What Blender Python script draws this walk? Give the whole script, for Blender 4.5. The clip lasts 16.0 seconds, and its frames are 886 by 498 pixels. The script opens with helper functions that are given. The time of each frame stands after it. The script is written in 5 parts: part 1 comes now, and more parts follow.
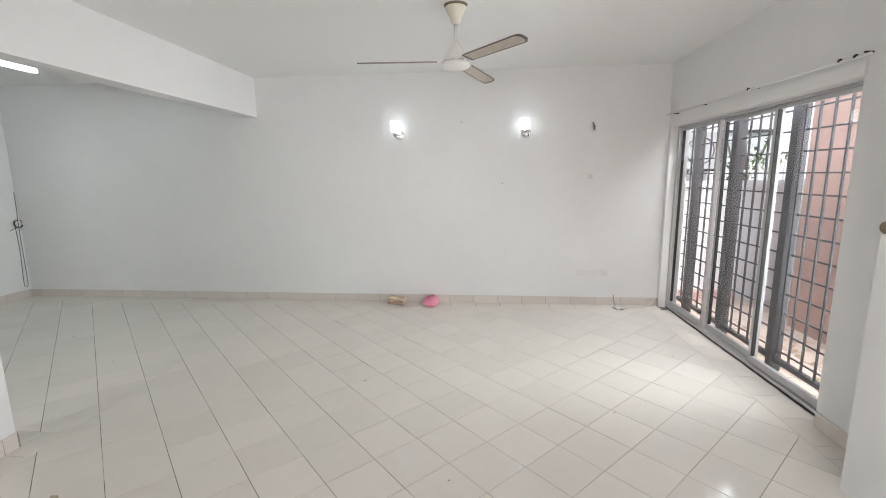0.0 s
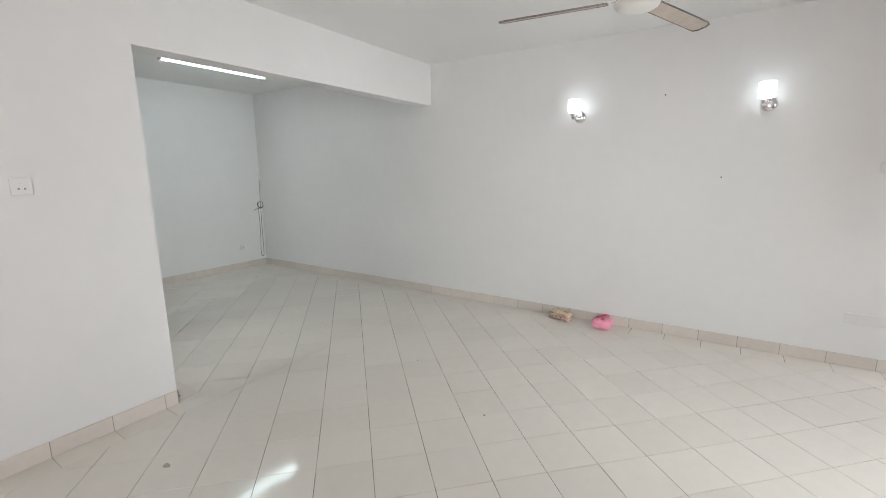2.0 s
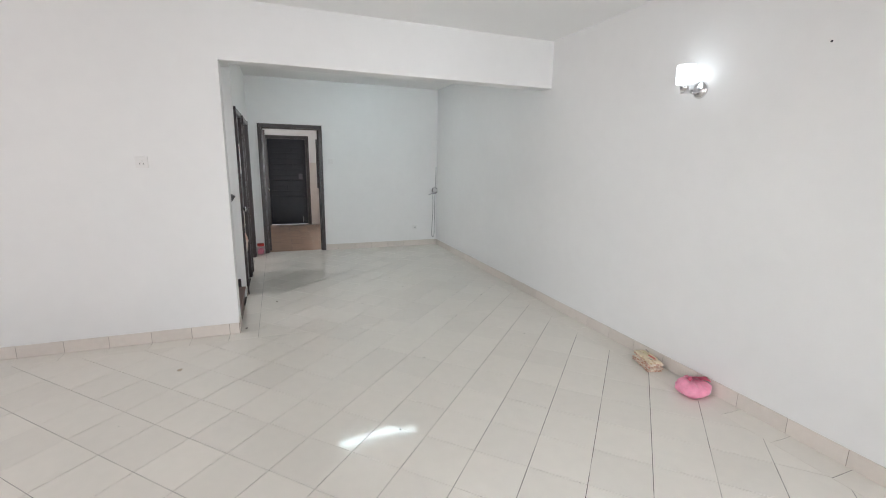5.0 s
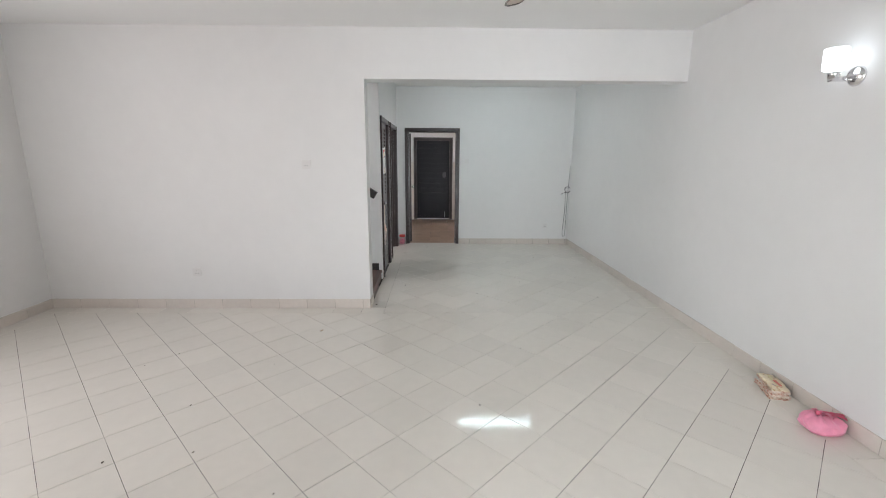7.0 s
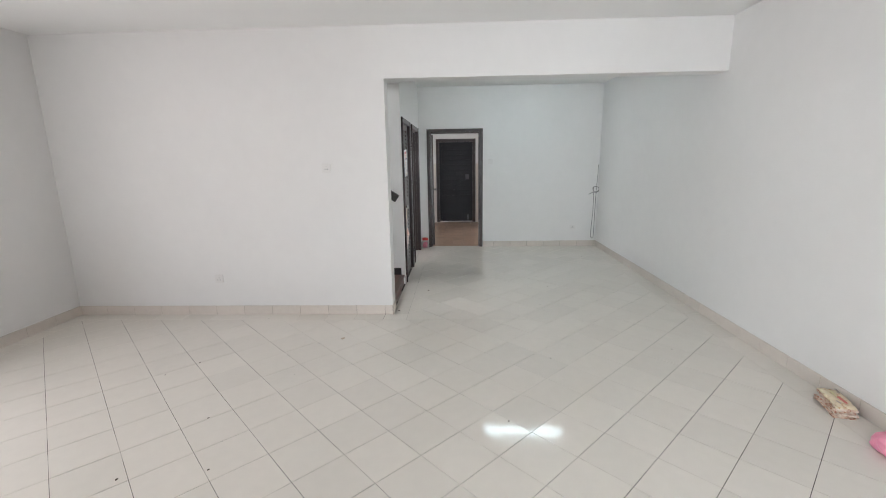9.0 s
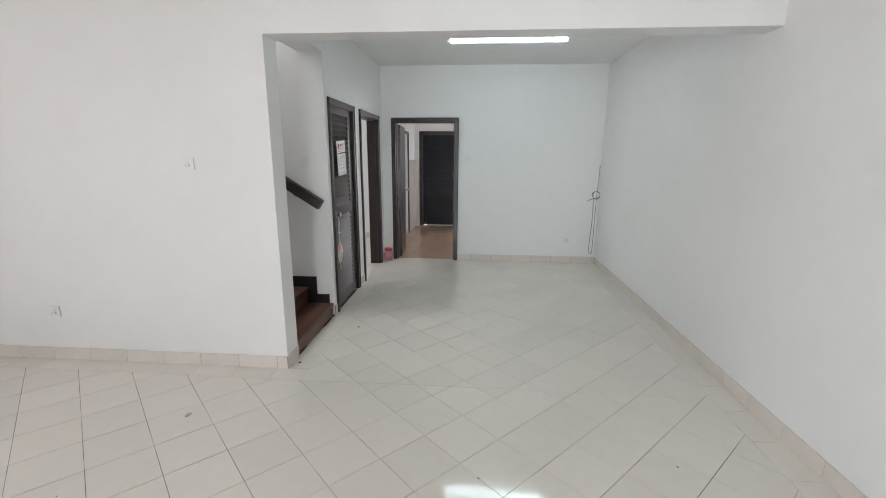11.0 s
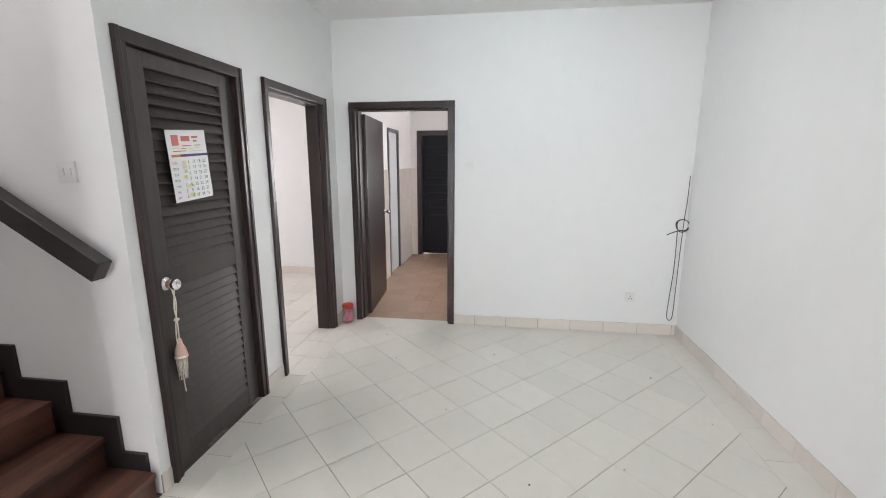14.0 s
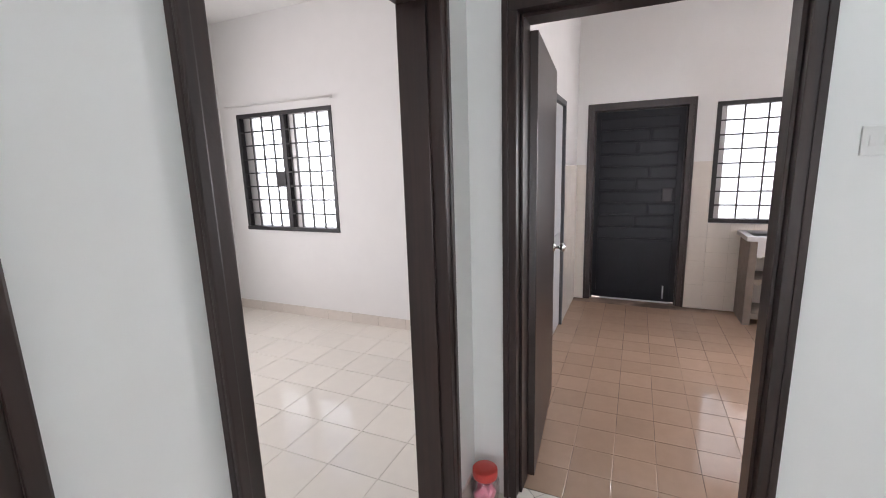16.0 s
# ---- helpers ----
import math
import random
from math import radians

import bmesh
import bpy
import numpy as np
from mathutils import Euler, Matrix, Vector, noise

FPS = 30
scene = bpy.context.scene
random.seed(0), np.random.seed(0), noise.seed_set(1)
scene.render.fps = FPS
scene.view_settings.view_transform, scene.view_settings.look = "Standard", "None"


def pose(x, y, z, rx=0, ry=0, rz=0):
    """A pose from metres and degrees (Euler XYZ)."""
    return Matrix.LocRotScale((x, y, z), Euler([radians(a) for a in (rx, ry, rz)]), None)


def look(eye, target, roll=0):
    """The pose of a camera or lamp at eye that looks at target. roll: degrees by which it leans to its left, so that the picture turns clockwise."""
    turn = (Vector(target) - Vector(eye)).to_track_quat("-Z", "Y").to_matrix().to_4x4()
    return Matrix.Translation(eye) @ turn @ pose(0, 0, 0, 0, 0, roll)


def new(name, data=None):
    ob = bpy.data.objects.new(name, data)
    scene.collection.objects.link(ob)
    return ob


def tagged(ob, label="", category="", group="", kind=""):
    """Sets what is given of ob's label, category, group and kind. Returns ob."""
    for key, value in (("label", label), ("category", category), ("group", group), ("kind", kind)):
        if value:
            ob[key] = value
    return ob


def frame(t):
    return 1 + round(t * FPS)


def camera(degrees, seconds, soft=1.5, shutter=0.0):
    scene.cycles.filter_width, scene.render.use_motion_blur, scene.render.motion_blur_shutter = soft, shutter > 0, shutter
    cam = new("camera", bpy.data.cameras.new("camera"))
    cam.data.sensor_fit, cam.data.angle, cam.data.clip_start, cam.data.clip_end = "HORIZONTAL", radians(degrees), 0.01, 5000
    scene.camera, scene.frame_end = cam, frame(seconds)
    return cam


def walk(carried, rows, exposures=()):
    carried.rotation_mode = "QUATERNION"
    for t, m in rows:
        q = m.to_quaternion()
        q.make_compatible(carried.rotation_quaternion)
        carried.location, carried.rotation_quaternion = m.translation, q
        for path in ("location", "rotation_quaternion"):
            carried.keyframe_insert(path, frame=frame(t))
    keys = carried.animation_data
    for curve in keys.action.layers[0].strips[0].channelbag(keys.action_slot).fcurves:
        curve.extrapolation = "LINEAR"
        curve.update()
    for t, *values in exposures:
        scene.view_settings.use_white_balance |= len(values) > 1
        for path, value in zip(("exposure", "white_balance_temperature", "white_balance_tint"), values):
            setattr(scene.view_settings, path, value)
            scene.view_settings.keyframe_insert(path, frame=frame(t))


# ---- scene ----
cam = camera(91.8, 16.0, soft=1.0)
PATH = [
    (0, (0.102, 0.256, 1.61), (-0.088, 2.219, 1.274), -0.7),
    (0.5, (0.157, 0.342, 1.585), (-0.117, 2.294, 1.248), -0.1),
    (1, (0.24, 0.517, 1.596), (-0.16, 2.441, 1.224), -0.2),
    (1.5, (0.268, 0.797, 1.595), (-0.383, 2.651, 1.22), -0.4),
    (2, (0.348, 1.083, 1.602), (-0.724, 2.732, 1.236), -0.5),
    (2.5, (0.355, 1.391, 1.59), (-0.802, 2.982, 1.227), 0.4),
    (3, (0.461, 1.755, 1.588), (-0.829, 3.238, 1.219), 0.6),
    (3.5, (0.638, 2.064, 1.585), (-0.764, 3.439, 1.206), 0.5),
    (4, (0.783, 2.424, 1.592), (-0.631, 3.787, 1.216), 1.1),
    (4.5, (1.065, 2.716, 1.579), (-0.561, 3.814, 1.195), 1.5),
    (5, (1.396, 2.792, 1.587), (-0.433, 3.494, 1.183), 1.0),
    (5.2, (1.467, 2.858, 1.606), (-0.415, 3.393, 1.191), 0.1),
    (7.3, (1.739, 3.104, 1.621), (-0.219, 3.113, 1.213), 0.1),
    (7.5, (1.712, 3.102, 1.598), (-0.248, 3.093, 1.201), -0.2),
    (8, (1.708, 3.066, 1.603), (-0.253, 3.023, 1.211), -0.5),
    (10.3, (0.923, 3.483, 1.604), (-1.024, 3.36, 1.164), -0.5),
    (10.5, (0.761, 3.604, 1.628), (-1.184, 3.476, 1.18), 0.0),
    (11, (0.177, 3.79, 1.608), (-1.771, 3.643, 1.175), 0.3),
    (11.5, (-0.463, 3.919, 1.578), (-2.408, 3.743, 1.149), 0.1),
    (12, (-1.053, 3.967, 1.583), (-2.999, 3.751, 1.173), -0.1),
    (12.5, (-1.501, 4.038, 1.589), (-3.448, 3.808, 1.194), -0.0),
    (13, (-1.768, 3.945, 1.596), (-3.717, 3.715, 1.211), -0.0),
    (13.5, (-1.904, 3.946, 1.592), (-3.854, 3.723, 1.21), -0.0),
    (14, (-2.268, 3.982, 1.573), (-4.21, 3.708, 1.178), -0.0),
    (14.5, (-2.842, 3.808, 1.543), (-4.764, 3.453, 1.119), -0.3),
    (15, (-3.445, 3.618, 1.518), (-5.342, 3.132, 1.109), -0.6),
    (15.5, (-3.995, 3.309, 1.533), (-5.869, 2.732, 1.139), -1.6),
    (15.7, (-4.224, 3.218, 1.527), (-6.077, 2.575, 1.135), -2.0),
    (16, (-4.588, 3.021, 1.503), (-6.378, 2.212, 1.128), -1.8),
]
walk(cam, [(t, look(eye, target, roll)) for t, eye, target, roll in PATH],
     [(0.0, 0.18, 6480, 12), (2.5, 0.11, 6480, 12), (4.0, 0.12, 6450, 13), (5.0, 0.30, 6400, 13), (7.5, 0.22, 6400, 13), (8.0, 0.24, 6400, 13), (10.5, 0.26, 6400, 12),
      (11.5, 0.33, 6400, 12), (12.5, 0.52, 6400, 12), (13.5, 0.68, 6450, 14), (14.0, 0.84, 6480, 16), (15.0, 0.90, 6600, 17), (15.5, 0.87, 6500, 16), (16.0, 0.69, 6450, 17)])

# ---- world, light ----
world = bpy.data.worlds.new("sky_world")
scene.world = world
world.use_nodes = True
wn = world.node_tree.nodes
sky = wn.new("ShaderNodeTexSky")
sky.sky_type, sky.sun_disc = "NISHITA", False
sky.sun_elevation, sky.sun_rotation = radians(53), radians(178)
wn["Background"].inputs["Strength"].default_value = 0.15
world.node_tree.links.new(sky.outputs["Color"], wn["Background"].inputs["Color"])

sun = new("sun", bpy.data.lights.new("sun", "SUN"))
sun.data.energy, sun.data.angle, sun.data.color = 5.0, radians(12), (1.0, 0.97, 0.93)
sun.matrix_world = look((0.6, -6, 8), (0, 0, 0))


def area_lamp(name, centre, target, w, h, power, color=(0.95, 0.98, 1.0), spread=180):
    la = new(name, bpy.data.lights.new(name, "AREA"))
    la.data.shape, la.data.size, la.data.size_y = "RECTANGLE", w, h
    la.data.energy, la.data.color = power, color
    la.data.spread = radians(spread)
    la.matrix_world = look(centre, target)
    la.visible_camera = True
    return la


WARM = (1.0, 0.988, 0.982)
area_lamp("daylight_sliding_door", (3.02, 4.27, 2.72), (0.4, 4.2, 0.7), 2.5, 0.8, 84, (0.92, 0.97, 1.0))
# Added fill lamp, out of view beside the yard wall, for the dining west wall.
area_lamp("fill_side_yard", (3.38, 3.25, 1.25), (-6.3, 4.3, 1.15), 1.5, 2.1, 55, (0.93, 0.985, 1.0), 80)
# Added fill lamp in an unseen, assumed opening of the south wall.
area_lamp("fill_front_opening", (0.45, -1.06, 1.15), (0.2, 1.5, 2.3), 2.5, 2.0, 46, WARM)
# Added fill lamp in a made-up bedroom opening that stays out of view.
area_lamp("fill_bedroom_south", (-6.0, -1.06, 1.5), (-6.2, 2.0, 1.0), 1.6, 1.2, 26, WARM)
area_lamp("daylight_kitchen_window", (-9.53, 5.06, 1.45), (-7, 4.3, 1.1), 0.6, 1.0, 44, WARM)
# Added lamp under the unseen stair ceiling, brightens treads and stairwell wall.
area_lamp("fill_stairwell", (-3.41, 0.7, 4.15), (-3.41, 1.1, 0.0), 0.8, 1.2, 18, (0.99, 0.99, 0.985), 130)

# ---- materials ----


def mat(name, color, rough=0.5, metal=0.0, grain=0.06, scale=30.0, bump=0.0, bump_scale=120.0,
        big=0.05, spec=0.5, random=0.0, coat=0.0):
    m = bpy.data.materials.new(name)
    m.use_nodes = True
    nt = m.node_tree
    b = nt.nodes["Principled BSDF"]
    b.inputs["Roughness"].default_value = rough
    b.inputs["Metallic"].default_value = metal
    b.inputs["Specular IOR Level"].default_value = spec
    b.inputs["Coat Weight"].default_value = coat
    tc = nt.nodes.new("ShaderNodeTexCoord")
    geo = nt.nodes.new("ShaderNodeNewGeometry")
    n1, n2 = nt.nodes.new("ShaderNodeTexNoise"), nt.nodes.new("ShaderNodeTexNoise")
    n1.inputs["Scale"].default_value, n1.inputs["Detail"].default_value = scale, 4
    n2.inputs["Scale"].default_value, n2.inputs["Detail"].default_value = 1.3, 3
    for n in (n1, n2):
        nt.links.new(geo.outputs["Position"], n.inputs["Vector"])
    val = nt.nodes.new("ShaderNodeMath")
    val.operation = "MULTIPLY_ADD"
    val.inputs[1].default_value, val.inputs[2].default_value = grain * 2, 1 - grain
    nt.links.new(n1.outputs["Fac"], val.inputs[0])
    val2 = nt.nodes.new("ShaderNodeMath")
    val2.operation = "MULTIPLY_ADD"
    val2.inputs[1].default_value, val2.inputs[2].default_value = big * 2, -big
    nt.links.new(n2.outputs["Fac"], val2.inputs[0])
    add = nt.nodes.new("ShaderNodeMath")
    nt.links.new(val.outputs[0], add.inputs[0])
    nt.links.new(val2.outputs[0], add.inputs[1])
    last = add
    if random:
        oi = nt.nodes.new("ShaderNodeObjectInfo")
        r = nt.nodes.new("ShaderNodeMath")
        r.operation = "MULTIPLY_ADD"
        r.inputs[1].default_value, r.inputs[2].default_value = random * 2, -random
        nt.links.new(oi.outputs["Random"], r.inputs[0])
        a2 = nt.nodes.new("ShaderNodeMath")
        nt.links.new(add.outputs[0], a2.inputs[0])
        nt.links.new(r.outputs[0], a2.inputs[1])
        last = a2
    hsv = nt.nodes.new("ShaderNodeHueSaturation")
    hsv.inputs["Color"].default_value = (*color, 1)
    nt.links.new(last.outputs[0], hsv.inputs["Value"])
    nt.links.new(hsv.outputs["Color"], b.inputs["Base Color"])
    if bump:
        n3 = nt.nodes.new("ShaderNodeTexNoise")
        n3.inputs["Scale"].default_value, n3.inputs["Detail"].default_value = bump_scale, 3
        nt.links.new(geo.outputs["Position"], n3.inputs["Vector"])
        bp = nt.nodes.new("ShaderNodeBump")
        bp.inputs["Strength"].default_value, bp.inputs["Distance"].default_value = bump, 0.002
        nt.links.new(n3.outputs["Fac"], bp.inputs["Height"])
        nt.links.new(bp.outputs["Normal"], b.inputs["Normal"])
    rr = nt.nodes.new("ShaderNodeMath")
    rr.operation = "MULTIPLY_ADD"
    rr.inputs[1].default_value, rr.inputs[2].default_value = 0.16 * rough, rough * 0.92
    nt.links.new(n2.outputs["Fac"], rr.inputs[0])
    nt.links.new(rr.outputs[0], b.inputs["Roughness"])
    return m


def wood(name, color, dark, rough=0.35, axis=0, scale=6.0, random=0.06):
    m = mat(name, color, rough, grain=0.12, scale=18, random=random, bump=0.15, bump_scale=90)
    nt = m.node_tree
    hsv = next(n for n in nt.nodes if n.bl_idname == "ShaderNodeHueSaturation")
    geo = next(n for n in nt.nodes if n.bl_idname == "ShaderNodeNewGeometry")
    mp = nt.nodes.new("ShaderNodeMapping")
    sc = [scale * 7] * 3
    sc[axis] = scale * 0.35
    mp.inputs["Scale"].default_value = sc
    nt.links.new(geo.outputs["Position"], mp.inputs["Vector"])
    n = nt.nodes.new("ShaderNodeTexNoise")
    n.inputs["Scale"].default_value, n.inputs["Detail"].default_value = 1.0, 5
    nt.links.new(mp.outputs["Vector"], n.inputs["Vector"])
    mx = nt.nodes.new("ShaderNodeMix")
    mx.data_type = "RGBA"
    mx.inputs["A"].default_value, mx.inputs["B"].default_value = (*dark, 1), (*color, 1)
    rp = nt.nodes.new("ShaderNodeMapRange")
    rp.inputs["From Min"].default_value, rp.inputs["From Max"].default_value = 0.35, 0.65
    nt.links.new(n.outputs["Fac"], rp.inputs["Value"])
    nt.links.new(rp.outputs["Result"], mx.inputs["Factor"])
    nt.links.new(mx.outputs["Result"], hsv.inputs["Color"])
    return m


def glass(name, tint=(0.96, 0.98, 0.98), rough=0.0, haze=0.0):
    m = bpy.data.materials.new(name)
    m.use_nodes = True
    nt = m.node_tree
    nt.nodes.remove(nt.nodes["Principled BSDF"])
    tr, gl, mix = nt.nodes.new("ShaderNodeBsdfTransparent"), nt.nodes.new("ShaderNodeBsdfGlossy"), nt.nodes.new("ShaderNodeMixShader")
    lw, pw, fr = nt.nodes.new("ShaderNodeLayerWeight"), nt.nodes.new("ShaderNodeMath"), nt.nodes.new("ShaderNodeMath")
    lw.inputs["Blend"].default_value = 0.5
    pw.operation, pw.inputs[1].default_value = "POWER", 4.0
    fr.operation, fr.inputs[1].default_value, fr.inputs[2].default_value = "MULTIPLY_ADD", 0.6, 0.03
    nt.links.new(lw.outputs["Facing"], pw.inputs[0])
    nt.links.new(pw.outputs[0], fr.inputs[0])
    tr.inputs["Color"].default_value = (*tint, 1)
    gl.inputs["Roughness"].default_value = rough
    nt.links.new(fr.outputs[0], mix.inputs[0])
    nt.links.new(tr.outputs[0], mix.inputs[1])
    nt.links.new(gl.outputs[0], mix.inputs[2])
    out = mix
    if haze:
        df, m2, nz = nt.nodes.new("ShaderNodeBsdfTranslucent"), nt.nodes.new("ShaderNodeMixShader"), nt.nodes.new("ShaderNodeTexNoise")
        nz.inputs["Scale"].default_value = 3.0
        mm = nt.nodes.new("ShaderNodeMath")
        mm.operation = "MULTIPLY"
        mm.inputs[1].default_value = haze * 2
        nt.links.new(nz.outputs["Fac"], mm.inputs[0])
        nt.links.new(mm.outputs[0], m2.inputs[0])
        nt.links.new(mix.outputs[0], m2.inputs[1])
        nt.links.new(df.outputs[0], m2.inputs[2])
        out = m2
    nt.links.new(out.outputs[0], nt.nodes["Material Output"].inputs["Surface"])
    return m


def glow(name, color, strength):
    m = bpy.data.materials.new(name)
    m.use_nodes = True
    b = m.node_tree.nodes["Principled BSDF"]
    b.inputs["Base Color"].default_value = (0.85, 0.87, 0.88, 1)
    b.inputs["Emission Color"].default_value = (*color, 1)
    b.inputs["Emission Strength"].default_value = strength
    return m


def mottled(name, dark, pale, scale, lo, hi):
    """A rough surface, dark in some stretches and pale in others."""
    m = mat(name, pale, 0.9, grain=0.25, scale=22, bump=0.3)
    nt = m.node_tree
    hsv = next(n for n in nt.nodes if n.bl_idname == "ShaderNodeHueSaturation")
    geo = next(n for n in nt.nodes if n.bl_idname == "ShaderNodeNewGeometry")
    n = nt.nodes.new("ShaderNodeTexNoise")
    n.inputs["Scale"].default_value, n.inputs["Detail"].default_value = scale, 4
    nt.links.new(geo.outputs["Position"], n.inputs["Vector"])
    rp = nt.nodes.new("ShaderNodeMapRange")
    rp.inputs["From Min"].default_value, rp.inputs["From Max"].default_value = lo, hi
    nt.links.new(n.outputs["Fac"], rp.inputs["Value"])
    mx = nt.nodes.new("ShaderNodeMix")
    mx.data_type = "RGBA"
    mx.inputs["A"].default_value, mx.inputs["B"].default_value = (*dark, 1), (*pale, 1)
    nt.links.new(rp.outputs["Result"], mx.inputs["Factor"])
    nt.links.new(mx.outputs["Result"], hsv.inputs["Color"])
    return m


M_WALL = mat("white_wall_paint", (0.80, 0.795, 0.785), 0.6, grain=0.02, scale=9, bump=0.16, bump_scale=45, big=0.035, spec=0.35)
M_CEIL = mat("white_ceiling_paint", (0.85, 0.85, 0.84), 0.8, grain=0.01, scale=40, bump=0.1, bump_scale=60, big=0.02, spec=0.2)
M_TILE = mat("cream_floor_tile", (0.785, 0.745, 0.68), 0.08, grain=0.035, scale=14, big=0.035, spec=0.5, random=0.03)
M_BASE = mat("beige_skirting_tile", (0.70, 0.64, 0.585), 0.25, grain=0.05, scale=25, big=0.04, random=0.04)
M_GROUT = mottled("dirty_grout", (0.085, 0.076, 0.068), (0.50, 0.46, 0.41), 3.2, 0.50, 0.62)
M_GROUT_M = mottled("worn_beige_grout", (0.06, 0.053, 0.047), (0.36, 0.325, 0.285), 2.6, 0.48, 0.62)
M_GROUT_L = mat("pale_grout", (0.30, 0.26, 0.22), 0.9, grain=0.4, scale=9, big=0.2)
M_GROUT_P = mat("cream_grout", (0.60, 0.55, 0.49), 0.9, grain=0.3, scale=9, big=0.15)
M_GROUT_K = mottled("dark_kitchen_grout", (0.10, 0.07, 0.053), (0.33, 0.23, 0.17), 2.2, 0.42, 0.6)
M_KTILE = mat("tan_kitchen_floor_tile", (0.44, 0.305, 0.225), 0.10, grain=0.08, scale=16, big=0.08, random=0.06)
M_KWALL = mat("beige_wall_tile", (0.74, 0.69, 0.63), 0.2, grain=0.04, scale=20, big=0.03, random=0.02)
M_FRAME = wood("dark_brown_painted_timber", (0.034, 0.018, 0.0155), (0.019, 0.011, 0.010), 0.33, axis=2, random=0.0)
M_LEAF = wood("dark_brown_louvre_paint", (0.056, 0.044, 0.038), (0.043, 0.034, 0.029), 0.45, axis=2, random=0.0)
M_STEP = wood("dark_red_timber_tread", (0.125, 0.052, 0.034), (0.046, 0.022, 0.016), 0.34, axis=0, scale=3.0, random=0.25)
M_RAIL = wood("dark_timber_rail", (0.035, 0.027, 0.025), (0.02, 0.016, 0.015), 0.4, axis=1, random=0.0)
M_SKIRT = mat("black_brown_string_paint", (0.022, 0.018, 0.018), 0.45, grain=0.1)
M_ALU = mat("brushed_aluminium_frame", (0.52, 0.52, 0.52), 0.4, metal=0.6, grain=0.05, scale=50)
M_RUBBER = mat("black_rubber_gasket", (0.02, 0.02, 0.02), 0.7)
M_IRON = mat("grey_painted_iron", (0.055, 0.052, 0.06), 0.5, grain=0.12, scale=40)
M_BLACK = mat("black_painted_iron", (0.022, 0.021, 0.023), 0.4, grain=0.1, scale=40)
M_CHROME = mat("polished_chrome", (0.75, 0.75, 0.76), 0.12, metal=1.0, grain=0.02)
M_COPPER = mat("worn_copper_rose", (0.55, 0.30, 0.20), 0.3, metal=0.8, grain=0.1)
M_PLASTIC = mat("white_switch_plastic", (0.765, 0.755, 0.74), 0.3, grain=0.01, big=0.01)
M_CREAM = mat("cream_fan_plastic", (0.70, 0.66, 0.56), 0.35, grain=0.02)
M_FANW = mat("white_fan_enamel", (0.74, 0.73, 0.70), 0.3, grain=0.02)
M_BLADE = mat("dusty_fan_blade", (0.50, 0.43, 0.37), 0.5, grain=0.2, scale=22, big=0.15)
M_BLADEEDGE = mat("silver_brown_blade_rim", (0.13, 0.11, 0.10), 0.28, metal=0.5)
M_RED = mat("red_plastic", (0.55, 0.045, 0.035), 0.3, grain=0.03)
M_PINK = mat("pink_plastic_film", (0.90, 0.34, 0.48), 0.28, grain=0.14, scale=30, bump=0.5, bump_scale=70)
M_PINKDEEP = mat("folded_pink_film", (0.84, 0.17, 0.28), 0.3, grain=0.15, scale=40, bump=0.5, bump_scale=90)
M_PAPER = mat("calendar_paper", (0.93, 0.925, 0.915), 0.7, grain=0.03)
M_INK = mat("dark_ink", (0.05, 0.05, 0.06), 0.7)
M_PINKINK = mat("red_ink", (0.72, 0.22, 0.19), 0.7)
M_YELLOW = mat("pale_yellow_ink", (0.82, 0.76, 0.46), 0.7)
M_PURPLE = mat("purple_ink", (0.13, 0.09, 0.22), 0.7)
M_ORANGE = mat("orange_ink", (0.65, 0.30, 0.10), 0.7)
M_CABLE = mat("black_cable", (0.02, 0.022, 0.025), 0.5)
M_GREYCABLE = mat("grey_cable", (0.22, 0.22, 0.23), 0.5)
M_WHITECABLE = mat("white_cable", (0.68, 0.66, 0.60), 0.5)
M_CARD = mottled("brown_printed_paper", (0.60, 0.40, 0.22), (0.84, 0.74, 0.55), 38, 0.34, 0.48)
M_CARDRED = mottled("faded_red_print", (0.50, 0.24, 0.16), (0.76, 0.60, 0.48), 55, 0.40, 0.56)
M_WRAP = mottled("pale_crumpled_wrapper", (0.62, 0.42, 0.33), (0.82, 0.72, 0.62), 40, 0.36, 0.52)
M_CORD = mat("cream_cotton_cord", (0.74, 0.67, 0.58), 0.9, grain=0.2, scale=80)
M_TASSEL = mat("pale_pink_cotton", (0.72, 0.50, 0.40), 0.9, grain=0.2, scale=60)
M_GLASS = glass("clear_window_glass")
M_FROST = glass("frosted_window_glass", (0.93, 0.95, 0.95), 0.1, haze=0.12)
M_JAR = glass("clear_jar_plastic", (0.97, 0.93, 0.93))
M_SHADE = glow("lit_opal_glass", (0.86, 0.96, 1.0), 3.0)
M_DIFFUSER = glow("lit_batten_diffuser", (0.76, 0.97, 1.0), 17)
M_SKYGLOW = glow("bright_hazy_sky", (0.97, 0.985, 1.0), 1.5)
M_YARDWALL = mat("white_boundary_render", (0.78, 0.78, 0.79), 0.85, grain=0.05, big=0.08, bump=0.4, bump_scale=40)
M_PINKWALL = mat("faded_terracotta_render", (0.52, 0.34, 0.295), 0.85, grain=0.06, big=0.06, bump=0.4, bump_scale=40)
M_PALEPINK = mat("pale_pink_render", (0.70, 0.52, 0.46), 0.85, grain=0.05, big=0.05)
M_YARD = mat("tan_yard_tile", (0.52, 0.41, 0.35), 0.7, grain=0.2, scale=9, big=0.15)
M_LITTER = mat("dry_leaf_litter", (0.32, 0.23, 0.15), 0.9, grain=0.3)
M_HOUSE = mat("pale_grey_house_render", (0.78, 0.78, 0.78), 0.85, grain=0.04, big=0.06)
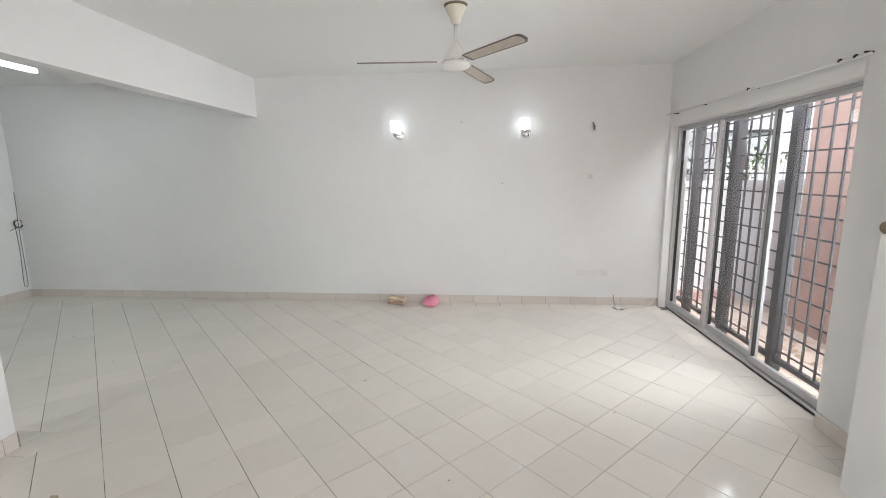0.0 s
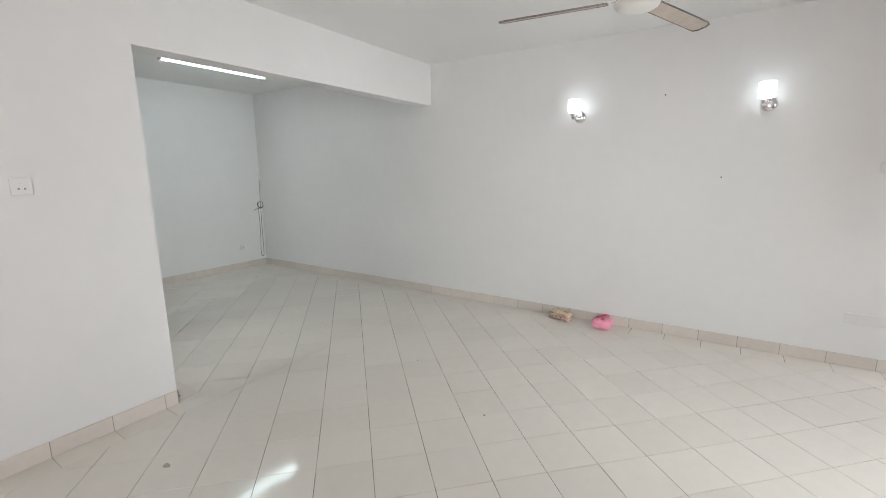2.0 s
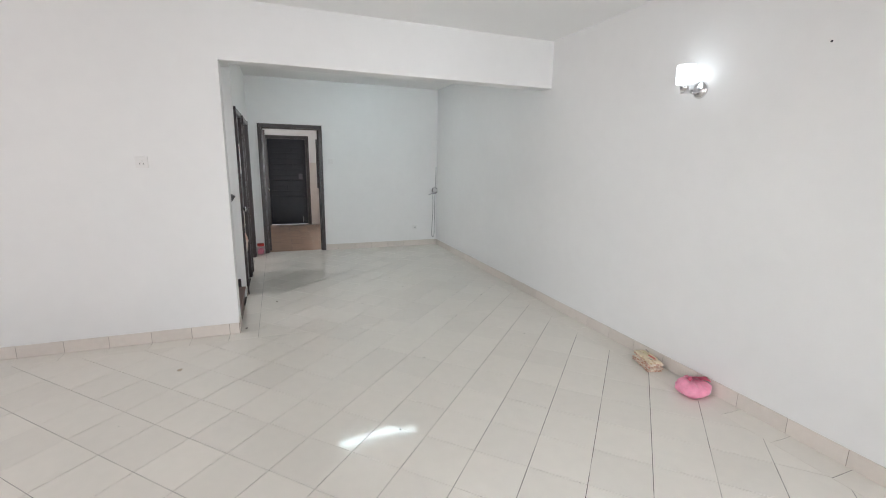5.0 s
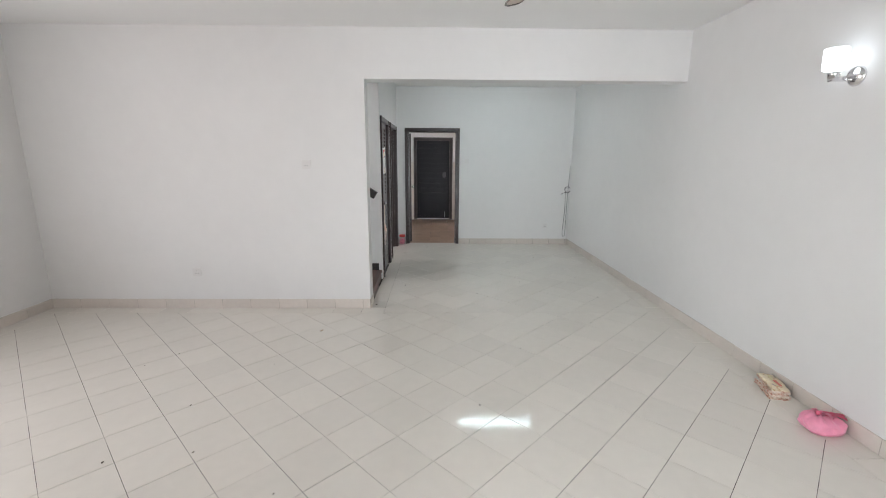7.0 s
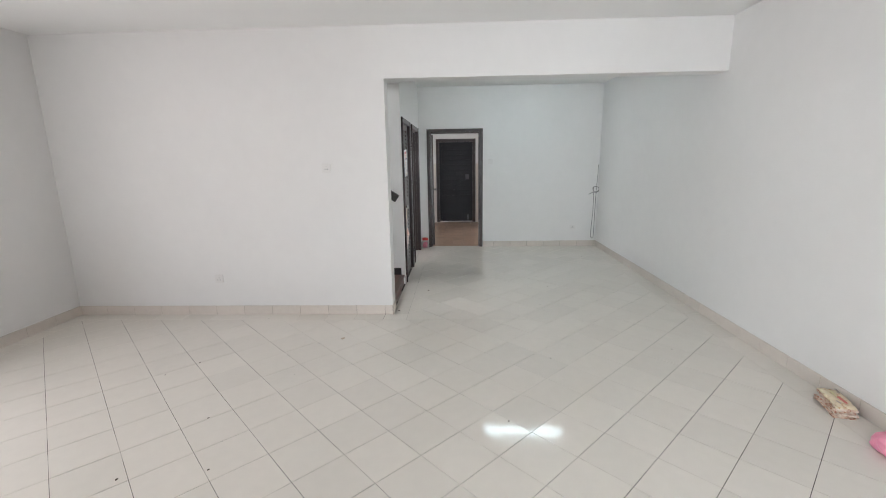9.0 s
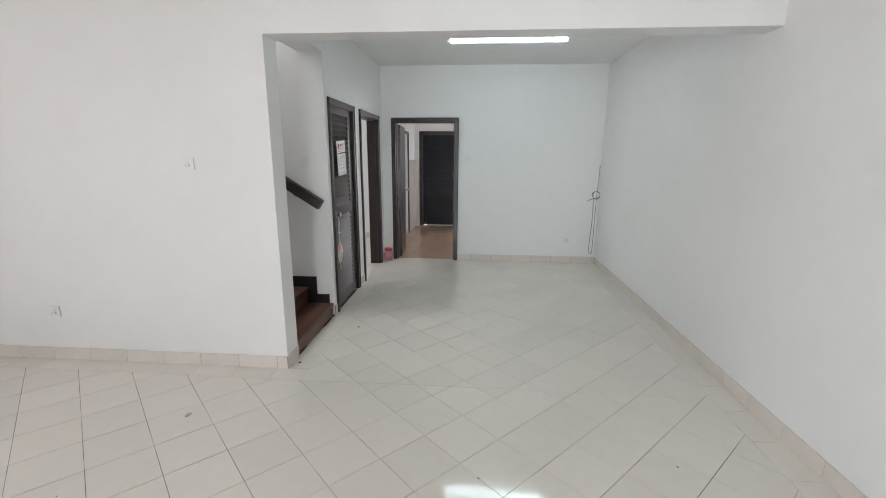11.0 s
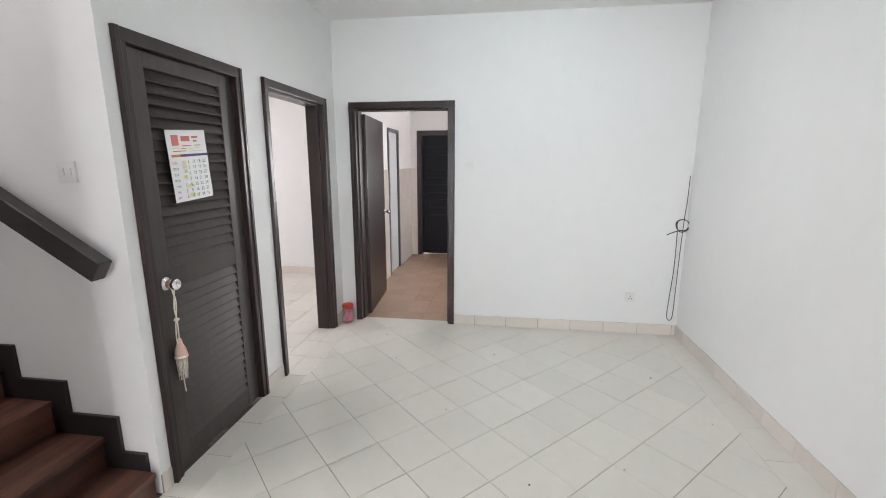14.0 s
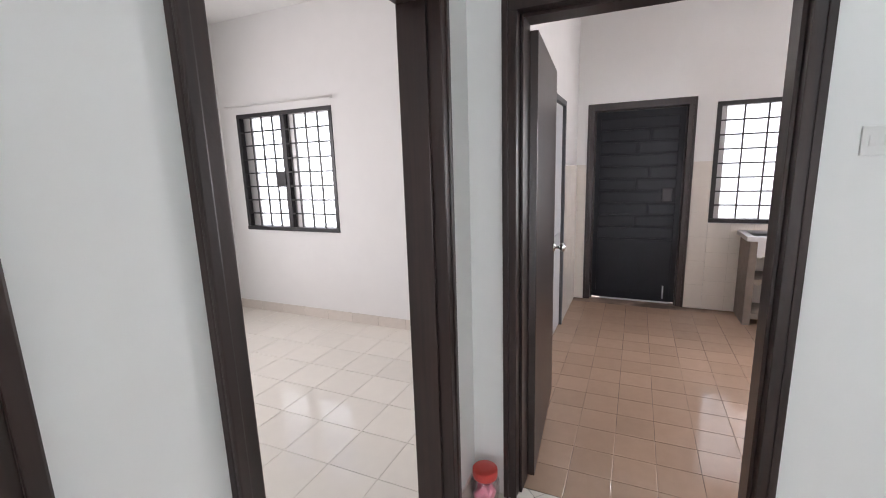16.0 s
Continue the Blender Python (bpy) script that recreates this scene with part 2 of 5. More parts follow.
M_ROOF = mat("brown_roof_tile", (0.22, 0.15, 0.12), 0.8, grain=0.2)
M_AC = mat("weathered_white_metal", (0.5, 0.51, 0.53), 0.5, grain=0.08)
M_LEAVES = mat("garden_leaves", (0.11, 0.16, 0.07), 0.6, grain=0.4, scale=3)
M_BARK = mat("tree_bark", (0.12, 0.09, 0.07), 0.9, grain=0.3)
M_CONCRETE = mat("stained_grey_concrete", (0.26, 0.22, 0.19), 0.8, grain=0.25, scale=14, big=0.2, bump=0.3, bump_scale=60)
M_STEEL = mat("stainless_steel", (0.62, 0.62, 0.63), 0.28, metal=1.0, grain=0.05)
M_BACKDOOR = mat("black_panelled_door_paint", (0.012, 0.012, 0.016), 0.3, grain=0.12, scale=30, spec=0.12)
M_PVC = mat("white_plastic_door", (0.60, 0.62, 0.64), 0.4, grain=0.02)
M_GREYPVC = mat("blue_grey_door_frame", (0.075, 0.08, 0.09), 0.45, grain=0.04)
M_DIRT = mat("brown_dirt_speck", (0.08, 0.06, 0.045), 0.95)
M_STAIN = mat("dried_tan_stain", (0.46, 0.38, 0.29), 0.8, grain=0.4, scale=70)
# Brown of the chipped plaster hole, also the painted shadow round the fan canopy.
M_HOLE_SHADE = mat("plaster_hole_and_fan_shade", (0.24, 0.19, 0.13), 0.95, grain=0.4, scale=60)

# ---- mesh helpers ----


def box(bm, x0, x1, y0, y1, z0, z1):
    v = [bm.verts.new((x, y, z)) for z in (z0, z1) for x, y in ((x0, y0), (x1, y0), (x1, y1), (x0, y1))]
    for f in ((3, 2, 1, 0), (4, 5, 6, 7), (0, 1, 5, 4), (1, 2, 6, 5), (2, 3, 7, 6), (3, 0, 4, 7)):
        bm.faces.new([v[i] for i in f])
    return v


def boxes(*dims):
    bm = bmesh.new()
    for d in dims:
        box(bm, *d)
    return bm


def bevelled(bm, w, seg=2):
    bmesh.ops.bevel(bm, geom=bm.edges[:], offset=w, segments=seg, affect="EDGES", profile=0.6)
    return bm


def rbox(x0, x1, y0, y1, z0, z1, w=0.004, seg=2):
    return bevelled(boxes((x0, x1, y0, y1, z0, z1)), w, seg)


def lathe(profile, n=24, m=None):
    """A turned body about z from (radius, height) pairs."""
    bm = bmesh.new()
    rings = [[bm.verts.new((r * math.cos(2 * math.pi * i / n), r * math.sin(2 * math.pi * i / n), z)) for i in range(n)] for r, z in profile]
    for a, b in zip(rings, rings[1:]):
        for i in range(n):
            bm.faces.new((a[i], a[(i + 1) % n], b[(i + 1) % n], b[i]))
    bm.faces.new(rings[0][::-1])
    bm.faces.new(rings[-1])
    for f in bm.faces:
        f.smooth = len(f.verts) == 4
    if m is not None:
        bm.transform(m)
    return bm


def tube(points, r, n=8, closed=False):
    """A round cord or pipe along points."""
    bm = bmesh.new()
    pts = [Vector(p) for p in points]
    rings = []
    side = None
    for i, p in enumerate(pts):
        d = (pts[min(i + 1, len(pts) - 1)] - pts[max(i - 1, 0)]).normalized()
        if side is None:
            side = d.orthogonal().normalized()
        side = (side - d * side.dot(d)).normalized()
        up = d.cross(side)
        rings.append([bm.verts.new(p + r * (math.cos(2 * math.pi * k / n) * side + math.sin(2 * math.pi * k / n) * up)) for k in range(n)])
    for a, b in zip(rings, rings[1:]):
        for k in range(n):
            bm.faces.new((a[k], a[(k + 1) % n], b[(k + 1) % n], b[k])).smooth = True
    bm.faces.new(rings[0][::-1])
    bm.faces.new(rings[-1])
    return bm


def spline(points, steps=6):
    """Points along a smooth curve through the given ones."""
    p = [Vector(q) for q in points]
    p = [2 * p[0] - p[1]] + p + [2 * p[-1] - p[-2]]
    out = []
    for i in range(1, len(p) - 2):
        for s in range(steps):
            t = s / steps
            out.append(0.5 * (2 * p[i] + (p[i + 1] - p[i - 1]) * t + (2 * p[i - 1] - 5 * p[i] + 4 * p[i + 1] - p[i + 2]) * t * t
                              + (3 * p[i] - p[i - 1] - 3 * p[i + 1] + p[i + 2]) * t ** 3))
    return out + [p[-2]]


def mesh_of(name, bm, material):
    bmesh.ops.recalc_face_normals(bm, faces=bm.faces[:])
    me = bpy.data.meshes.new(name)
    bm.to_mesh(me)
    bm.free()
    me.materials.append(material)
    return me


def part(name, bm, material, parent=None, label=""):
    ob = new(name, mesh_of(name, bm, material))
    if parent is not None:
        ob.parent = parent
        ob.matrix_parent_inverse = parent.matrix_basis.inverted()
    return tagged(ob, label)


def thing(name, at, label, category, group="", kind=""):
    e = new(name)
    e.matrix_basis = pose(*at)
    e.empty_display_size = 0.1
    return tagged(e, label, category, group, kind)


def structure(name, bm, material, label, category):
    return tagged(part(name, bm, material), label, category, kind="structure")


# ---- plan ----
N, E, S, PIER, PB, DS, W = 5.59, 2.22, -1.03, -2.735, -2.925, 2.385, -6.285
H = 2.83
KW, KS, BW, ST = -9.49, 2.42, -7.95, -3.87
HB = 3.0

# ---- walls, beams, ceilings ----
structure("wall_north", boxes((KW - 0.15, E + 0.2, N, N + 0.15, -0.02, 3.1)), M_WALL, "long white painted plaster wall with nail holes", "wall")
structure("wall_east", boxes((E, E + 0.2, 5.53, N, -0.02, H), (E, E + 0.2, 2.41, 3.0, -0.02, H), (E, E + 0.2, 3.0, 5.53, 2.13, H)),
          M_WALL, "white wall round the sliding glass door", "wall")
structure("wall_entry", boxes((1.93, E + 0.2, S - 0.15, 2.41, -0.02, H)), M_WALL, "white thick wall beside the entrance", "wall")
# The gap in this unseen wall is assumed; it holds fill_front_opening.
structure("wall_south", boxes((ST - 0.12, -0.85, S - 0.15, S, -0.02, 4.2), (1.75, 1.93, S - 0.15, S, -0.02, 4.2), (-0.85, 1.75, S - 0.15, S, 2.2, 4.2)), M_WALL, "plain white plaster wall", "wall")
structure("wall_pier", boxes((PB, PIER, S, 2.39, -0.02, 4.2)), M_WALL, "white wall between living room and stairs", "wall")
structure("beam", boxes((PB, PIER, 2.39, N, 2.36, H)), M_WALL, "white dropped beam between living and dining", "beam")
structure("wall_stair_west", boxes((ST - 0.12, ST, S, DS - 0.135, -0.02, 4.2)), M_WALL, "white wall of the stairwell", "wall")
structure("stair_header", boxes((ST, PB, 2.16, DS, 2.5, H)), M_WALL, "white header beam over the stair opening", "beam")
structure("stair_upper_wall", boxes((ST, PB, 2.16, DS, H, 4.2)), M_WALL, "white upper wall of the stairwell", "wall")
LV = (-4.805, -3.935)
D2 = (-6.06, -5.043)
DT = 2.125
structure("wall_dining_south", boxes((LV[1] - 0.02, ST, DS - 0.135, DS, -0.02, H), (D2[1] - 0.02, LV[0] + 0.02, DS - 0.135, DS, -0.02, H),
          (W - 0.135, D2[0] + 0.02, DS - 0.135, DS, -0.02, HB), (LV[0] + 0.02, LV[1] - 0.02, DS - 0.135, DS, DT - 0.02, H),
          (D2[0] + 0.02, D2[1] - 0.02, DS - 0.135, DS, DT - 0.02, H)), M_WALL, "white wall with two dark door frames", "wall")
KD = (2.53, 3.525)
structure("wall_dining_west", boxes((W - 0.135, W, DS, KD[0] + 0.02, -0.02, HB), (W - 0.135, W, KD[1] - 0.02, N, -0.02, HB),
          (W - 0.135, W, KD[0] + 0.02, KD[1] - 0.02, 2.10, HB)), M_WALL, "white wall with the kitchen doorway", "wall")
structure("ceiling", boxes((PIER, E + 0.2, S, N, H, H + 0.12), (W, PIER, DS, N, H + 0.001, H + 0.12)), M_CEIL, "flat white painted ceiling", "ceiling")
structure("stair_ceiling", boxes((ST - 0.12, PIER, S - 0.15, DS, 4.2, 4.3)), M_CEIL, "white ceiling over the stairs", "ceiling")
structure("kitchen_ceiling", boxes((KW - 0.15, W, KS - 0.12, N, HB, HB + 0.1)), M_CEIL, "white kitchen ceiling", "ceiling")
structure("bedroom_ceiling", boxes((BW - 0.15, ST - 0.12, S - 0.15, DS - 0.135, HB + 0.002, HB + 0.1)), M_CEIL, "white bedroom ceiling", "ceiling")
BWIN = (-0.80, 0.415, 0.905, 2.095)
structure("wall_bedroom_west", boxes((BW - 0.15, BW, S, BWIN[0], -0.02, HB), (BW - 0.15, BW, BWIN[1], DS - 0.135, -0.02, HB),
          (BW - 0.15, BW, BWIN[0], BWIN[1], -0.02, BWIN[2]), (BW - 0.15, BW, BWIN[0], BWIN[1], BWIN[3], HB)), M_WALL, "white bedroom wall with a grilled window", "wall")
# The opening here is made up, only to hold the bedroom fill lamp.
structure("wall_bedroom_south", boxes((BW - 0.15, -6.85, S - 0.15, S, -0.02, HB), (-5.15, ST - 0.12, S - 0.15, S, -0.02, HB), (-6.85, -5.15, S - 0.15, S, -0.02, 0.85), (-6.85, -5.15, S - 0.15, S, 2.15, HB)), M_WALL, "plain white bedroom wall", "wall")
BATH = (-8.60, -8.0)
structure("wall_kitchen_south", boxes((KW, BATH[0], KS - 0.12, KS, -0.02, HB), (BATH[1], W - 0.135, KS - 0.12, KS, -0.02, HB),
          (BATH[0], BATH[1], KS - 0.12, KS, 2.03, HB)), M_WALL, "white kitchen wall with a bathroom door", "wall")
BK = (2.524, 3.516, 2.09)
KWIN = (3.68, 5.42, 0.885, 2.025)
structure("wall_kitchen_west", boxes((KW - 0.15, KW, KS - 0.12, BK[0] + 0.02, -0.02, HB), (KW - 0.15, KW, BK[0] + 0.02, BK[1] - 0.02, BK[2] - 0.02, HB),
          (KW - 0.15, KW, BK[1] - 0.02, KWIN[0], -0.02, HB), (KW - 0.15, KW, KWIN[0], KWIN[1], -0.02, KWIN[2]),
          (KW - 0.15, KW, KWIN[0], KWIN[1], KWIN[3], HB), (KW - 0.15, KW, KWIN[1], N, -0.02, HB)), M_WALL, "white kitchen wall with door and window", "wall")

# ---- doors and frames ----


def door_frame(name, a, b, top, face, depth, axis, label, w=0.058):
    """A dark timber frame with stepped trim. Along x or y from a to b; face: the room side; depth: how far it goes into the wall."""
    s = 1 if depth > 0 else -1
    proud = 0.016

    def put(bm):
        if axis == "y":
            bm.transform(Matrix(((0, 1, 0, 0), (1, 0, 0, 0), (0, 0, 1, 0), (0, 0, 0, 1))))
        return bm

    root = thing(name, ((a + b) / 2, face, 0) if axis == "x" else (face, (a + b) / 2, 0), label, "door frame", kind="structure")
    f0, f1 = face + s * proud, face - abs(depth) * s
    lo, hi = min(f0, f1), max(f0, f1)
    for q0, q1, inner in ((a, a + w, 1), (b - w, b, -1)):
        bm = rbox(q0, q1, lo, hi, 0, top - w, 0.004)
        jamb = part("jamb", put(bm), M_FRAME, root)
        q = q0 if inner > 0 else q1 - 0.026
        e0, e1 = sorted((f0 - s * 0.004, f0 + s * 0.008))
        part("moulding", put(rbox(q + 0.001, q + 0.025, e0, e1, 0, top - 0.001, 0.004)), M_FRAME, jamb)
        r0 = q1 if inner > 0 else q0 - 0.014
        e0, e1 = sorted((face - s * 0.035, f1 + s * 0.002))
        part("stop_bead", put(rbox(r0, r0 + 0.014, e0, e1, 0, top - w, 0.003)), M_FRAME, root)
    part("head", put(rbox(a, b, lo, hi, top - w, top, 0.004)), M_FRAME, root)
    e0, e1 = sorted((face - s * 0.035, f1 + s * 0.002))
    part("stop_bead", put(rbox(a + w + 0.014, b - w - 0.014, e0, e1, top - w - 0.014, top - w, 0.003)), M_FRAME, root)
    return root


door_frame("door_frame_store", LV[0], LV[1], DT, DS, 0.115, "x", "dark brown painted timber frame of the louvre door")
door_frame("door_frame_bedroom", D2[0], D2[1], DT, DS, 0.15, "x", "dark brown timber frame of the bedroom doorway")
door_frame("door_frame_kitchen", KD[0], KD[1], 2.12, W, 0.15, "y", "dark brown timber frame of the kitchen doorway")
door_frame("door_frame_back", BK[0], BK[1], BK[2], KW, 0.12, "y", "black timber frame of the back door", 0.07)


def louvre_door():
    x0, x1, y0, y1, z0, z1 = LV[0] + 0.060, LV[1] - 0.060, DS - 0.058, DS - 0.020, 0.012, DT - 0.062
    d = thing("louvre_door", ((x0 + x1) / 2, y1, 0), "closed dark brown louvred timber store door", "door", kind="structure")
    st = 0.113
    part("stile", rbox(x0, x0 + st, y0, y1, z0, z1, 0.003), M_LEAF, d)
    part("stile", rbox(x1 - st, x1, y0, y1, z0, z1, 0.003), M_LEAF, d)
    for a, b in ((z0, 0.13), (0.964, 1.062), (1.992, z1)):
        part("rail", rbox(x0 + st, x1 - st, y0, y1, a, b, 0.003), M_LEAF, d)
    part("backing", boxes((x0 + st, x1 - st, y0 + 0.002, y0 + 0.006, 0.13, 1.992)), M_SKIRT, d)
    bm = rbox(-(x1 - x0) / 2 + st, (x1 - x0) / 2 - st, -0.004, 0.004, -0.032, 0.032, 0.002, 1)
    bm.transform(pose(0, 0, 0, 25))
    slat = mesh_of("slat", bm, M_LEAF)
    for a, b, n in ((0.13, 0.964, 16), (1.062, 1.992, 18)):
        for i in range(n):
            o = new("slat", slat)
            o.parent = d
            o.matrix_parent_inverse = d.matrix_basis.inverted()
            o.matrix_basis = pose((x0 + x1) / 2, (y0 + y1) / 2 + 0.004, a + (i + 0.5) * (b - a) / n)
    for z in (0.24, 1.12, 1.84):
        part("hinge", rbox(x0 - 0.006, x0 + 0.012, y1 - 0.004, y1 + 0.007, z, z + 0.10, 0.002), M_BLACK, d, "dark painted butt hinge")
    knob_at = pose(x1 - 0.078, y1, 0.995, -90)
    rose = part("rose", lathe([(0.036, 0.0), (0.036, 0.004), (0.028, 0.012), (0.014, 0.016), (0.012, 0.03)], 24, knob_at), M_CHROME, d, "round chrome rose")
    part("rose_centre", lathe([(0.021, 0.012), (0.020, 0.020), (0.013, 0.024)], 20, knob_at), M_COPPER, rose, "worn copper centre of the rose")
    part("knob", lathe([(0.012, 0.028), (0.022, 0.036), (0.029, 0.052), (0.027, 0.066), (0.012, 0.069), (0.011, 0.064), (0.004, 0.064)], 24, knob_at),
         M_CHROME, rose, "chrome door knob with keyhole")
    return x1 - 0.078, y1


KNOB = louvre_door()


def kitchen_leaf():
    d = thing("door_kitchen", (W - 0.13, KD[0] + 0.07, 0), "open dark brown flush door with chrome knob", "door", kind="structure")
    m = pose(W - 0.150, KD[0] + 0.066, 0, 0, 0, 180 + 4.5)
    L = 0.85

    def put(bm):
        bm.transform(m)
        return bm
    part("leaf", put(rbox(0.0, L, -0.038, 0.0, 0.012, 2.03, 0.003)), M_FRAME, d)
    part("lock_plate", put(rbox(L - 0.001, L + 0.002, -0.03, -0.008, 0.93, 1.08, 0.001)), M_CHROME, d, "steel lock face plate")
    for s, y in ((1, 0.0), (-1, -0.038)):
        ha = part("knob_rose", put(lathe([(0.030, 0), (0.030, 0.005), (0.022, 0.010), (0.010, 0.014), (0.010, 0.038)], 18, pose(L - 0.06, y, 1.0, -90 * s))), M_CHROME, d, "chrome rose")
        part("knob", put(lathe([(0.010, 0.036), (0.019, 0.040), (0.026, 0.052), (0.026, 0.062), (0.018, 0.070), (0.006, 0.072)], 20, pose(L - 0.06, y, 1.0, -90 * s))), M_CHROME, ha, "round chrome knob")
    for z in (0.25, 1.0, 1.8):
        part("hinge", put(rbox(-0.012, 0.01, -0.002, 0.008, z, z + 0.1, 0.002)), M_STEEL, d, "steel butt hinge")


kitchen_leaf()


def back_door():
    y0, y1, z1 = BK[0] + 0.072, BK[1] - 0.072, BK[2] - 0.072
    d = thing("door_back", (KW - 0.04, (y0 + y1) / 2, 0), "closed black panelled back door", "door", kind="structure")
    part("leaf", rbox(KW - 0.09, KW - 0.045, y0, y1, 0.02, z1, 0.003), M_BACKDOOR, d)
    n = 10
    part("panel", rbox(KW - 0.046, KW - 0.036, y0 + 0.058, y1 - 0.058, 0.10, 0.68, 0.006), M_BACKDOOR, d)
    for i in range(n):
        a = 0.70 + i * (z1 - 0.76) / n
        b = a + (z1 - 0.76) / n - 0.018
        cuts = [y0 + 0.05, y0 + 0.30 + 0.12 * ((i * 7) % 3), y1 - 0.05] if i % 3 else [y0 + 0.05, y1 - 0.05]
        for c0, c1 in zip(cuts, cuts[1:]):
            part("panel", rbox(KW - 0.046, KW - 0.033, c0 + 0.008, c1 - 0.008, a, b, 0.006), M_BACKDOOR, d)
    part("lock_case", rbox(KW - 0.034, KW - 0.010, y1 - 0.18, y1 - 0.09, 1.09, 1.22, 0.005), M_IRON, d, "grey steel rim lock")
    part("bolt", tube([(KW - 0.02, y1 - 0.12, 0.06), (KW - 0.02, y1 - 0.12, 0.2)], 0.007), M_STEEL, d, "steel floor bolt")
    # Thin pale strip in steel along the foot of the leaf.
    part("threshold_strip", rbox(KW - 0.088, KW - 0.04, y0 + 0.1, y1 - 0.05, 0.004, 0.018, 0.002), M_STEEL, d, "thin pale metal strip under the door")


back_door()


def bath_door():
    d = thing("door_bathroom", ((BATH[0] + BATH[1]) / 2, KS, 0), "closed white plastic bathroom door with grey frame", "door", kind="structure")
    for a, b in ((BATH[0], BATH[0] + 0.045), (BATH[1] - 0.045, BATH[1])):
        part("jamb", rbox(a, b, KS - 0.10, KS + 0.014, 0, 2.03, 0.003), M_GREYPVC, d, "grey door jamb")
    part("head", rbox(BATH[0] + 0.045, BATH[1] - 0.045, KS - 0.10, KS + 0.014, 1.985, 2.03, 0.003), M_GREYPVC, d)
    part("leaf", rbox(BATH[0] + 0.047, BATH[1] - 0.047, KS - 0.05, KS - 0.012, 0.01, 1.983, 0.003), M_PVC, d)
    for a, b in ((0.12, 0.9), (1.0, 1.88)):
        part("panel", rbox(BATH[0] + 0.15, BATH[1] - 0.15, KS - 0.013, KS - 0.004, a, b, 0.006), M_PVC, d)


bath_door()

# ---- sliding glass door ----


def sliding_door():
    d = thing("sliding_door", (2.36, 4.265, 0), "closed three-panel aluminium sliding glass door", "door", kind="structure")
    y0, y1, z1 = 3.0, 5.53, 2.13
    part("sill_track", rbox(2.30, 2.41, y0, y1, 0.0, 0.035, 0.004), M_ALU, d, "aluminium floor track")
    # Thin dark strip on the room side of the track.
    part("track_strip", boxes((2.298, 2.30, y0 + 0.02, y1 - 0.02, 0.004, 0.016)), M_RUBBER, d, "thin dark strip along the foot of the track")
    part("head_track", rbox(2.30, 2.41, y0, y1, z1 - 0.022, z1 - 0.002, 0.003), M_ALU, d)
    for a, b in ((y0, y0 + 0.04), (y1 - 0.04, y1)):
        part("side_frame", rbox(2.30, 2.41, a, b, 0.035, z1 - 0.022, 0.004), M_ALU, d)
    cuts = [y0 + 0.04, 3.90, 4.69, y1 - 0.04]
    for i, (a, b) in enumerate(zip(cuts, cuts[1:])):
        x = 2.325 if i != 1 else 2.365
        p = part("panel", rbox(x, x + 0.032, a, a + 0.036, 0.037, z1 - 0.024, 0.003), M_ALU, d, "aluminium panel stile")
        part("stile", rbox(x, x + 0.032, b - 0.022, b + 0.012, 0.037, z1 - 0.024, 0.003), M_ALU, p)
        part("bottom_rail", rbox(x, x + 0.032, a + 0.036, b - 0.022, 0.037, 0.095, 0.003), M_ALU, p)
        part("top_rail", rbox(x, x + 0.032, a + 0.036, b - 0.022, z1 - 0.052, z1 - 0.024, 0.003), M_ALU, p)
        part("gasket", boxes((x + 0.002, x + 0.030, a + 0.036, a + 0.044, 0.095, z1 - 0.052), (x + 0.002, x + 0.030, b - 0.030, b - 0.022, 0.095, z1 - 0.052)), M_RUBBER, p, "black rubber gasket")
        g = part("pane", boxes((x + 0.014, x + 0.019, a + 0.044, b - 0.030, 0.096, z1 - 0.053)), M_GLASS, p, "clear dusty glass pane")
        g.visible_shadow = False


sliding_door()
tagged(part("door_trim", boxes((E - 0.014, E, 2.985, 5.55, 2.135, 2.215)), M_WALL), "white timber trim over the sliding door", "trim", kind="structure")

rod = thing("curtain_rod", (E - 0.05, 4.3, 2.25), "thin bare white curtain rod on dark brackets", "curtain rod")
part("rod", tube([(E - 0.045, 2.92, 2.235), (E - 0.045, 4.2, 2.25), (E - 0.045, 5.56, 2.262)], 0.008), M_PLASTIC, rod)
for y in (2.96, 3.95, 4.75, 5.35):
    part("bracket", rbox(E - 0.050, E - 0.001, y - 0.003, y + 0.003, 2.246, 2.256, 0.001), M_BLACK, rod, "dark rusty bracket")

for y, z in ((3.02, 2.243), (3.13, 2.246), (4.02, 2.254)):
    part("clip", lathe([(0.011, -0.008), (0.013, -0.002), (0.012, 0.006), (0.008, 0.010)], 8, pose(E - 0.045, y, z, 90)), M_BLACK, rod, "dark rusty rod clip")

gr = thing("window_grille", (2.62, 4.3, -0.08), "grey painted iron security grille with thick posts", "grille")
for y in (2.55, 3.27, 4.05, 4.88, 5.69):
    part("post", rbox(2.575, 2.665, y - 0.035, y + 0.035, -0.10, 2.16, 0.006), M_IRON, gr)
part("top_rail", rbox(2.59, 2.65, 2.3, 5.95, 2.16, 2.22, 0.004), M_IRON, gr)
part("bottom_rail", rbox(2.595, 2.645, 2.3, 5.95, -0.01, 0.03, 0.003), M_IRON, gr)
bar_v = mesh_of("bar", boxes((-0.007, 0.007, -0.007, 0.007, 0.03, 2.16)), M_IRON)
y = 2.434
while y < 5.95:
    if min(abs(y - q) for q in (2.55, 3.27, 4.05, 4.88, 5.69)) > 0.05:
        o = new("bar", bar_v)
        o.parent, o.matrix_parent_inverse = gr, gr.matrix_basis.inverted()
        o.matrix_basis = pose(2.613, y, 0)
    y += 0.142
